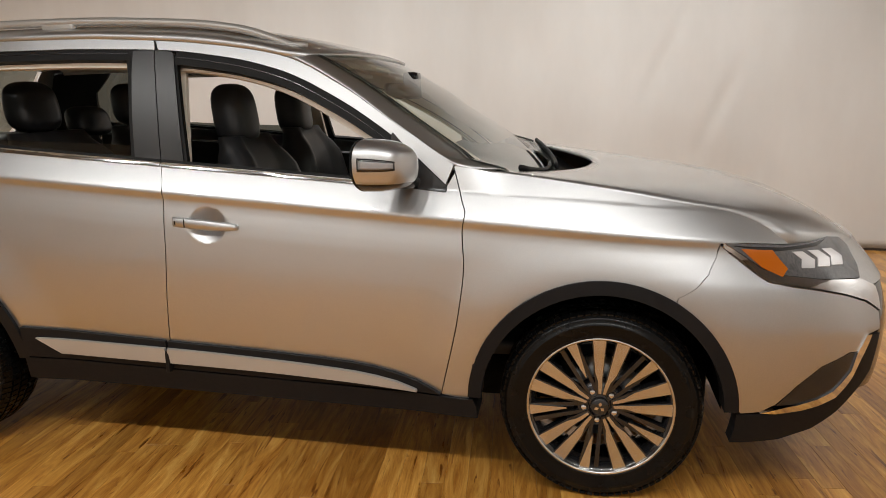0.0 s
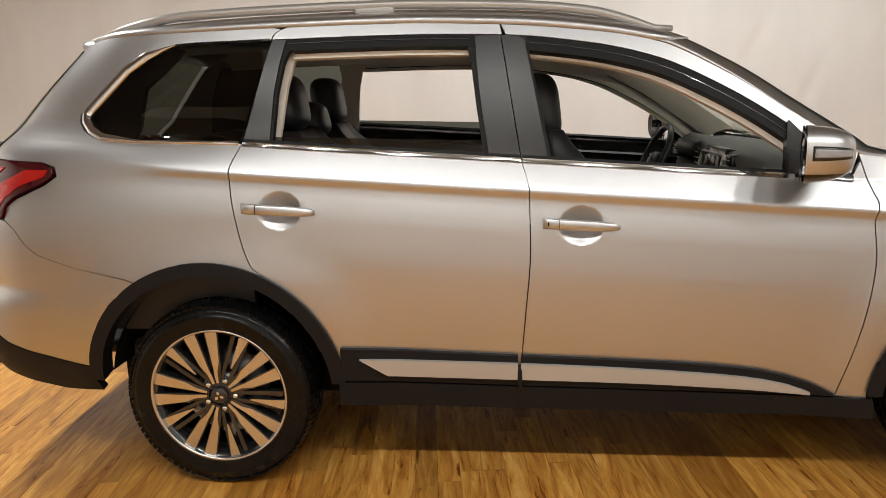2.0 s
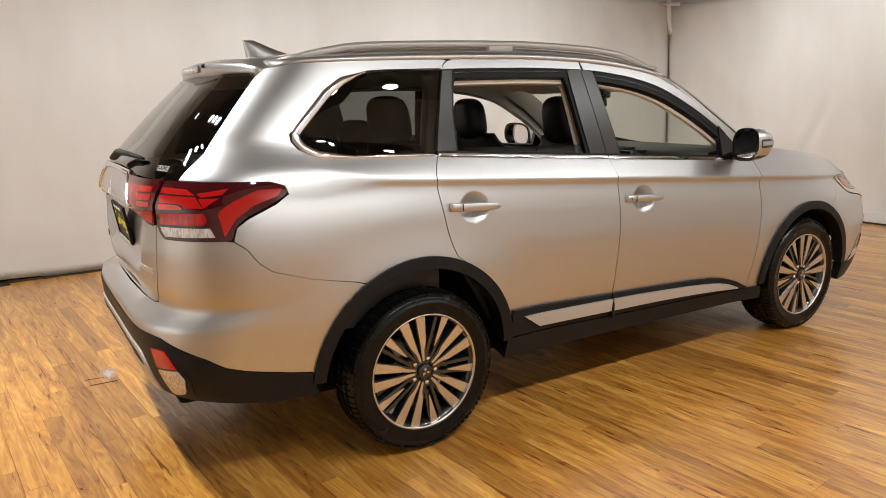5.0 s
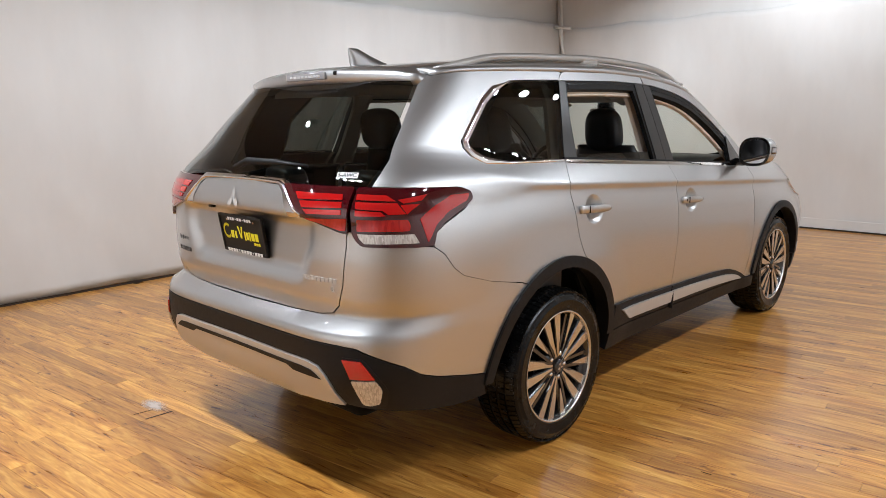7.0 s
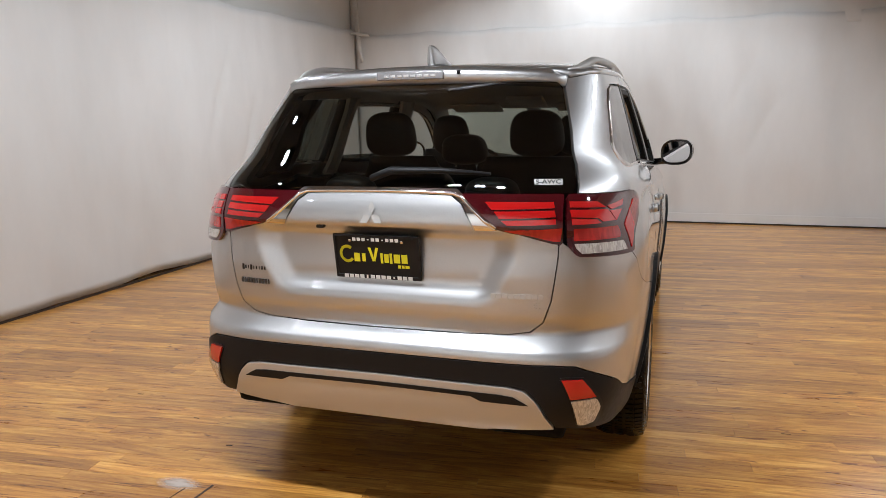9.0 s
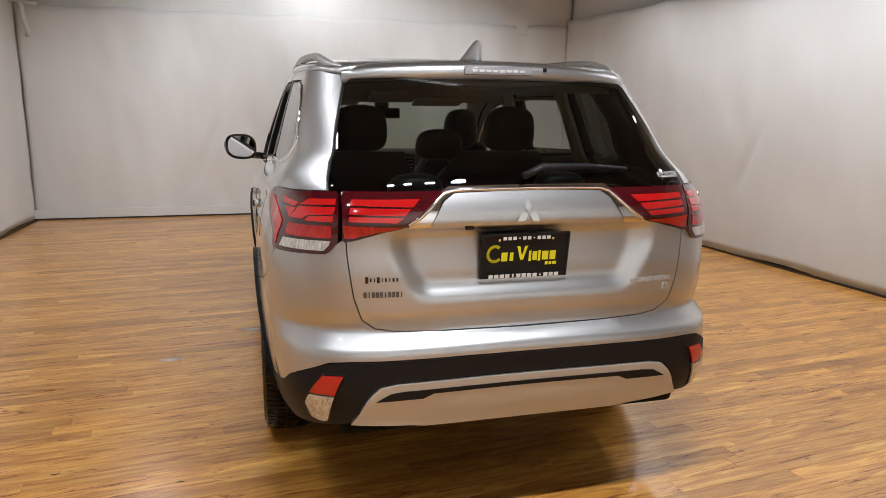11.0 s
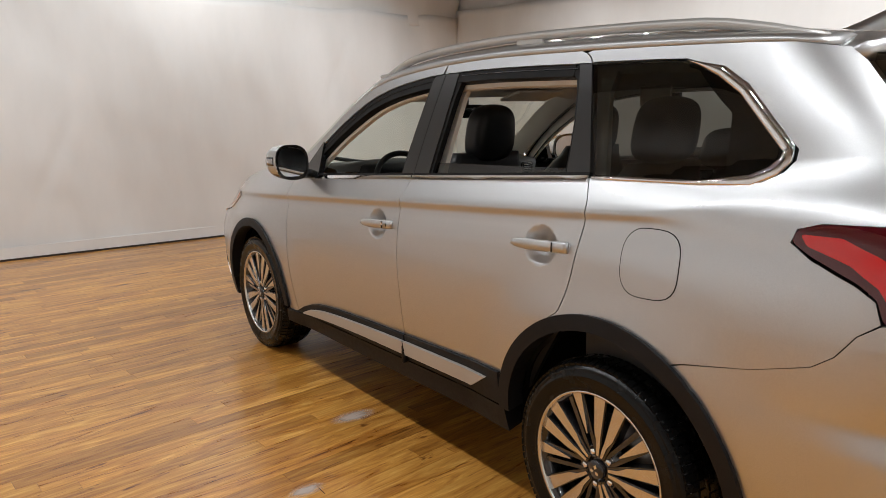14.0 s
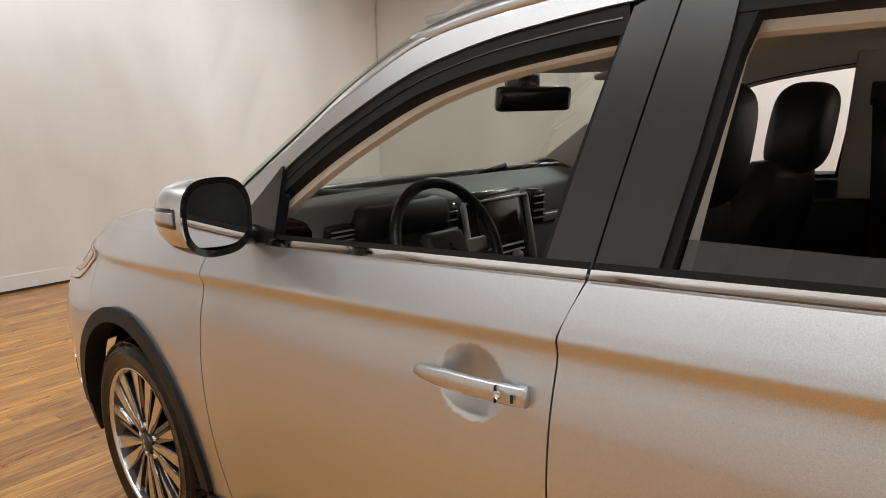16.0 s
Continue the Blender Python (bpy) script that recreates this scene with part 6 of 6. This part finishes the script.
# inner faces of doors, pillars and roof
for side in (-1, 1):
    fr, re, qu = DOORS[side]
    low = along(door_sill, -0.268, 0.77, 8)
    hi = [(x, belt_z(x) - 0.012) for x in np.linspace(0.78, -0.268, 10)]
    sheet("door_card", X(*(low + hi)), CABIN, fr, side, -0.10, 0.02, 0.08, label="black inner door panel")
    low = along(door_sill, -0.90, -0.266, 6)
    hi = [(x, belt_z(x) - 0.012) for x in np.linspace(-0.266, -1.17, 10)]
    sheet("door_card", X(*(low + hi + [(-1.16, 0.83)])), CABIN, re, side, -0.10, 0.02, 0.08)
    sheet("side_lining", X((-1.20, 0.55), (-1.22, 1.215), (-1.60, 1.25), (-1.95, 1.20), (-2.05, 0.85), (-1.95, 0.55)), CABIN, qu, side, -0.10, 0.02, 0.08, label="black luggage-space lining")
    sheet("pillar_lining", X((-0.416, 1.56), (-0.397, 1.50), (-0.358, 0.95), (-0.150, 0.95), (-0.225, 1.555)), LINER, car, side, -0.062, 0.02, 0.06, label="beige centre pillar lining")
    sheet("pillar_lining", X((-1.0, 1.57), (-1.035, 1.53), (-1.060, 1.44), (-1.095, 1.20), (-1.225, 1.20), (-1.15, 1.50), (-1.16, 1.57)), LINER, car, side, -0.06, 0.02, 0.06, label="beige rear pillar lining")
    sheet("pillar_lining", X((-1.44, 1.57), (-1.58, 1.44), (-1.62, 1.25), (-1.92, 1.25), (-1.80, 1.57)), CABIN, car, side, -0.05, 0.02, 0.06)
    belt = part("seat_belt", tube([(-0.285, 0.672 * side, 1.40), (-0.300, 0.690 * side, 1.20), (-0.320, 0.700 * side, 0.92)], 0.004, 8, 6.0), CABIN, car, "black seat belt on the centre pillar")
    part("belt_guide", box((0.05, 0.03, 0.07), (-0.285, 0.676 * side, 1.41), 0.01), CABIN, belt)
    edge = along(GLASS_TOP, -1.02, 0.80, 30)
    inner = [(x - 0.016 - 0.008 * smooth(0.0, 0.4, x), z - 0.054 - 0.006 * smooth(0.0, 0.4, x)) for x, z in edge][::-1]
    sheet("roof_edge_lining", X(*([(x, z + 0.01) for x, z in edge] + inner)), LINER, car, side, -0.040, 0.02, 0.05, label="beige roof-edge lining")
    pil = along(DOOR_TOP, 0.10, 0.80, 12)
    rows = []
    for x, z in pil:
        y = half_width(x, z - 0.03) - 0.06
        rows.append([(x - 0.01, y * side, z - 0.055), (x + 0.02, (y - 0.03) * side, z - 0.034), (x + 0.06, (y - 0.045) * side, z - 0.018), (x + 0.105, (y - 0.05) * side, z - 0.010)])
    part("pillar_lining", grid_mesh(rows), LINER, car, "beige windscreen pillar lining")
rows = []
for i in range(20):
    u = i / 19
    row = []
    for k in range(17):
        v = 1 - abs(k - 8) / 8
        p = roof_point(-1.72 + 1.96 * u, v)
        row.append((p[0], p[1] * 0.93 * (1 if k > 8 else -1) if k != 8 else 0.0, p[2] - 0.045 - 0.03 * (1 - v)))
    rows.append(row)
roof_lining = part("headliner", grid_mesh(rows), LINER, car, "beige cloth headliner")
part("sunroof_blind", box((0.62, 0.70, 0.01), (-0.35, 0, 1.628), 0.004), LINER, roof_lining)
part("roof_console", box((0.22, 0.24, 0.03), (0.26, 0, 1.520), 0.01, pose(0, 0, 0, 0, 14, 0)), LINER, roof_lining)
rows = []
for i in range(7):
    u = i / 6
    row = []
    for k in range(17):
        v = k / 8 - 1
        p = roof_point(0.18, 1 - abs(v))
        front = screen_point(0.10, 1 - abs(v) * 0.88)
        a = Vector((0.18, p[1] * 0.92 * (1 if v > 0 else -1), p[2] - 0.045 - 0.03 * abs(v)))
        b = Vector((front[0], front[1] * (1 if v > 0 else -1), front[2] - 0.026))
        row.append(a + (b - a) * u - Vector((0, 0, 0.012 * math.sin(math.pi * u))))
    rows.append(row)
part("header_lining", grid_mesh(rows), LINER, roof_lining, "beige lining over the windscreen")
for y in (-0.36, 0.36):
    part("sun_visor", box((0.17, 0.34, 0.016), (0.295, y, 1.487), 0.006, pose(0, 0, 0, 0, 16, 0)), LINER, roof_lining, "beige sun visor")
rv = part("rear_view_mirror", box((0.035, 0.25, 0.072), (0.460, 0.0, 1.405), 0.016, pose(0, 0, 0, 0, -6, -22)), GLOSS_BLACK, screen, "black rear-view mirror")
part("mirror_mount", box((0.07, 0.10, 0.07), (0.50, 0, 1.452), 0.02), GLOSS_BLACK, rv)

# dashboard
dash = empty("dashboard", car, (0, 0, 0), "dark grey dashboard with a touch screen")
rows = []
for k in range(25):
    v = k / 12 - 1
    y = 0.70 * v
    hood = math.exp(-((y - 0.40) / 0.22) ** 4) * 0.045
    far = screen_point(0.93, 1 - abs(v) * 0.86)
    rows.append([(far[0] - 0.03, y, far[2] - 0.035), (0.92 - 0.06 * v * v, y, 1.128), (0.76, y, 1.122 + 0.3 * hood), (0.64, y, 1.112 + hood), (0.612, y, 1.090 + hood), (0.63, y, 1.02), (0.61, y, 0.95), (0.62, y, 0.80), (0.72, y, 0.62)])
part("dash_top", grid_mesh(rows), grain(material("grey_dash_skin", (0.15, 0.15, 0.148), 0.55), 300, 0.25, 0.0008, (0.5, 0.62)), dash, "soft dark grey dash skin")
con = part("centre_console", box((0.08, 0.30, 0.34), (0.620, -0.005, 0.95), 0.02, pose(0, 0, 0, 0, 12, 0)), GLOSS_BLACK, dash, "gloss black centre console")
for y0, z0, w, h in ((0.150, 0.945, 0.010, 0.26), (-0.160, 0.945, 0.010, 0.26), (-0.005, 1.075, 0.31, 0.008)):
    part("console_trim", box((0.02, w, h), (0.578 + 0.21 * (z0 - 0.945), y0, z0 + 0.02), 0.003, pose(0, 0, 0, 0, 12, 0)), SATIN_SILVER, con, "silver console edge")
part("touch_screen", box((0.012, 0.20, 0.115), (0.596, -0.005, 1.030), 0.003, pose(0, 0, 0, 0, 12, 0)), material("dark_screen", (0.05, 0.035, 0.03), 0.12), con, "dark touch screen")
for z0 in (0.925, 0.905, 0.868):
    part("console_bar", box((0.012, 0.21, 0.006), (0.578 - 0.2 * (0.945 - z0), -0.005, z0 + 0.02), 0.002, pose(0, 0, 0, 0, 12, 0)), SATIN_SILVER, con)
for y0 in (-0.07, 0.06):
    kn = lathe([(0.0, -0.02), (0.018, -0.018), (0.022, 0.0)], 20)
    bmesh.ops.rotate(kn, cent=(0, 0, 0), matrix=Matrix.Rotation(radians(-90), 3, "Z"), verts=kn.verts)
    bmesh.ops.translate(kn, vec=(0.570, y0, 0.905), verts=kn.verts)
    part("control_knob", kn, SATIN_SILVER, con)
for y0, z0, w, h in ((0.215, 1.02, 0.055, 0.10), (0.62, 1.04, 0.07, 0.05), (-0.225, 1.02, 0.055, 0.10), (-0.62, 1.03, 0.07, 0.05)):
    v = part("air_vent", box((0.05, w + 0.02, h + 0.02), (0.622, y0, z0 + 0.025), 0.012), GLOSS_BLACK, dash, "black air vent")
    for k in range(4):
        part("vent_slat", box((0.02, w, 0.003), (0.598, y0, z0 + 0.025 - h / 2 + h * (k + 0.5) / 4), 0.001), SATIN_SILVER, v)
part("passenger_trim", box((0.02, 0.34, 0.035), (0.612, -0.44, 1.0), 0.008), SATIN_SILVER, dash, "silver dash trim")

# steering wheel
wheel_m = Matrix.Translation((0.430, 0.395, 1.025)) @ pose(0, 0, 0, 0, 24, 0)
sw = empty("steering_wheel", dash, (0, 0, 0), "black leather steering wheel")
ring_rows = []
for k in range(41):
    a = 2 * math.pi * k / 40
    c = Vector((0, 0.183 * math.cos(a), 0.183 * math.sin(a)))
    ring_rows.append([wheel_m @ (c + Vector((0.015 * math.sin(b), 0, 0)) + c.normalized() * 0.015 * math.cos(b)) for b in np.linspace(0, 2 * math.pi, 13)[:-1]])
part("wheel_grip", grid_mesh(ring_rows, close=True), LEATHER, sw)
bm = box((0.05, 0.15, 0.11), (0.02, 0, 0), 0.03, None, 4)
bmesh.ops.transform(bm, matrix=wheel_m, verts=bm.verts)
boss = part("wheel_boss", bm, CABIN, sw, "dark horn pad")
for yy in (-0.115, 0.115):
    bm = box((0.02, 0.10, 0.045), (0.02, yy, -0.005), 0.008)
    bmesh.ops.transform(bm, matrix=wheel_m, verts=bm.verts)
    part("wheel_spoke", bm, SATIN_SILVER, sw)
bm = box((0.02, 0.04, 0.12), (0.02, 0, -0.11), 0.008)
bmesh.ops.transform(bm, matrix=wheel_m, verts=bm.verts)
part("wheel_spoke", bm, CABIN, sw)
for k in range(3):
    bm = turned(blade([(0.002, 0.0), (0.009, 0.005), (0.016, 0.0), (0.009, -0.005)], -0.002, 0.0), 120 * k)
    bmesh.ops.rotate(bm, cent=(0, 0, 0), matrix=Matrix.Rotation(radians(-90), 3, "Z"), verts=bm.verts)
    bmesh.ops.translate(bm, vec=(-0.006, 0, 0), verts=bm.verts)
    bmesh.ops.transform(bm, matrix=wheel_m, verts=bm.verts)
    part("wheel_emblem", bm, CHROME, boss, "", False)
part("instrument_hood", box((0.16, 0.36, 0.10), (0.66, 0.395, 1.085), 0.04), CABIN, dash)


# ---- floor planks ----
TURN = 5.5
PLANK_W, PLANK_L = 0.084, 1.22
turn_m = pose(0, 0, 0, 0, 0, TURN)
rng = random.Random(7)


def plank_mesh(w, l):
    """A board with chamfered edges, its top at height 0."""
    c, d = 0.0003, 0.012
    hw_, hl = w / 2 - 0.0004, l / 2 - 0.0004
    top = [(-hw_ + c, -hl + c, 0), (hw_ - c, -hl + c, 0), (hw_ - c, hl - c, 0), (-hw_ + c, hl - c, 0)]
    mid_ = [(-hw_, -hl, -c), (hw_, -hl, -c), (hw_, hl, -c), (-hw_, hl, -c)]
    low = [(x, y, -d) for x, y, _ in mid_]
    faces = [(0, 1, 2, 3)] + [(4 + i, 4 + (i + 1) % 4, (i + 1) % 4, i) for i in range(4)] + [(8 + i, 8 + (i + 1) % 4, 4 + (i + 1) % 4, 4 + i) for i in range(4)]
    return top + mid_ + low, faces


places = []
i = 0
x = -9.0
while x < 7.0:
    y = -6.5 + rng.random() * PLANK_L
    while y < 6.5:
        p = turn_m @ Vector((x, y, 0))
        if -6.9 < p.x < 5.15 and -4.7 < p.y < 4.2:
            places.append((x, y, p))
        y += PLANK_L
    x += PLANK_W


def gap_to_car(p):
    """How far a board's middle lies from the strip of floor that runs round the car."""
    dx, dy = max(0, abs(p.x + 0.6) - 2.4), max(0, abs(p.y) - 0.6)
    return abs(math.hypot(dx, dy) - 0.75) + (2.0 if dx == 0 and dy == 0 else 0.0)


places.sort(key=lambda q: gap_to_car(q[2]))
vs, fs = plank_mesh(PLANK_W, PLANK_L)
me = bpy.data.meshes.new("plank")
me.from_pydata(vs, [], fs)
me.materials.append(WOOD)
for x, y, p in places[:300]:
    ob = new("plank", me)
    ob.matrix_basis = Matrix.Translation((p.x, p.y, rng.uniform(-0.0006, 0.0))) @ turn_m
    ob.parent = floor_base
allv, allf = [], []
for x, y, p in places[300:]:
    n = len(allv)
    h = rng.uniform(-0.0006, 0.0)
    # boards end under the foot of the drapes
    lo = (-3.58 + 0.094 * (p.x - 5.08) - x * math.sin(radians(TURN))) / math.cos(radians(TURN))
    hi = (3.57 - 0.040 * (p.x - 5.08) - x * math.sin(radians(TURN))) / math.cos(radians(TURN))
    if y - PLANK_L / 2 > hi - 0.02 or y + PLANK_L / 2 < lo + 0.02:
        continue
    allv += [(a + x, min(hi, max(lo, b + y)), c + h) for a, b, c in vs]
    allf += [tuple(n + k for k in f) for f in fs]
me = bpy.data.meshes.new("far_planks")
me.from_pydata(allv, [], allf)
me.materials.append(WOOD)
ob = new("far_planks", me)
ob.matrix_basis = turn_m
ob.parent = floor_base
tagged(ob, "amber wooden floor planks", "", "", "stuff")


# whitish patches and dark scratches on the boards
def pale_film(name, color, rough, cover):
    """A patchy film with ragged edges over the boards."""
    m = material(name, color, rough)
    t = m.node_tree
    b, out = t.nodes["Principled BSDF"], t.nodes["Material Output"]
    c = coords(m, (1, 1, 1))
    stretch = coords(m, (26, 5, 1))
    n = node(m, "ShaderNodeTexNoise", Scale=1.6, Detail=6.0, Roughness=0.75)
    link(m, stretch, "Vector", n, "Vector")
    unit = node(m, "ShaderNodeTexCoord")
    g = node(m, "ShaderNodeMapping")
    g.inputs["Location"].default_value, g.inputs["Scale"].default_value = (-1, -1, 0), (2, 2, 0)
    link(m, unit, "Generated", g, "Vector")
    ball = node(m, "ShaderNodeTexGradient")
    ball.gradient_type = "SPHERICAL"
    link(m, g, "Vector", ball, "Vector")
    mul, cut = node(m, "ShaderNodeMath"), node(m, "ShaderNodeMapRange")
    mul.operation = "MULTIPLY"
    link(m, n, "Fac", mul, 0)
    link(m, ball, "Fac", mul, 1)
    cut.inputs["From Min"].default_value, cut.inputs["From Max"].default_value, cut.inputs["To Max"].default_value = 0.06, 0.38, cover
    link(m, mul, "Value", cut, "Value")
    see, mix = node(m, "ShaderNodeBsdfTransparent"), node(m, "ShaderNodeMixShader")
    link(m, cut, "Result", mix, "Fac")
    link(m, see, "BSDF", mix, 1)
    link(m, b, "BSDF", mix, 2)
    link(m, mix, "Shader", out, "Surface")
    return m


SCRATCHES = ((-2.40, 0.76, 0.135, 0.010, 86), (-2.434, 0.857, 0.095, 0.004, 82), (-2.01, 0.90, 0.030, 0.006, 8), (-1.62, 1.724, 0.035, 0.005, 4), (-1.80, 1.233, 0.03, 0.006, 0), (-0.40, 1.354, 0.05, 0.003, 90), (-3.05, 1.4, 0.05, 0.004, 12), (-1.2, -1.5, 0.04, 0.004, 6), (-2.6, -1.3, 0.05, 0.004, 3))
PALE_FILM = pale_film("pale_floor_film", (0.62, 0.60, 0.57), 0.35, 0.55)
SCRATCH = material("dark_scratch", (0.035, 0.015, 0.01), 0.6)
for x, y, w, l, turn in ((0.11, 0.93, 0.13, 0.30, 3), (-0.36, 1.40, 0.10, 0.20, 0), (-2.36, 0.90, 0.12, 0.26, 2)):
    bm = bmesh.new()
    bm.faces.new([bm.verts.new((w * math.cos(a) / 2, l * math.sin(a) / 2, 0)) for a in np.linspace(0, 2 * math.pi, 25)[:-1]])
    bmesh.ops.transform(bm, matrix=pose(x, y, 0.0012, 0, 0, TURN + turn), verts=bm.verts)
    part("pale_patch", bm, PALE_FILM, floor_base, "whitish patch", False)
for x, y, l, w, turn in SCRATCHES:
    bm = box((w, l, 0.0012), (0, 0, 0))
    bmesh.ops.transform(bm, matrix=pose(x, y, 0.0006, 0, 0, turn), verts=bm.verts)
    part("floor_scratch", bm, SCRATCH, floor_base, "", False)
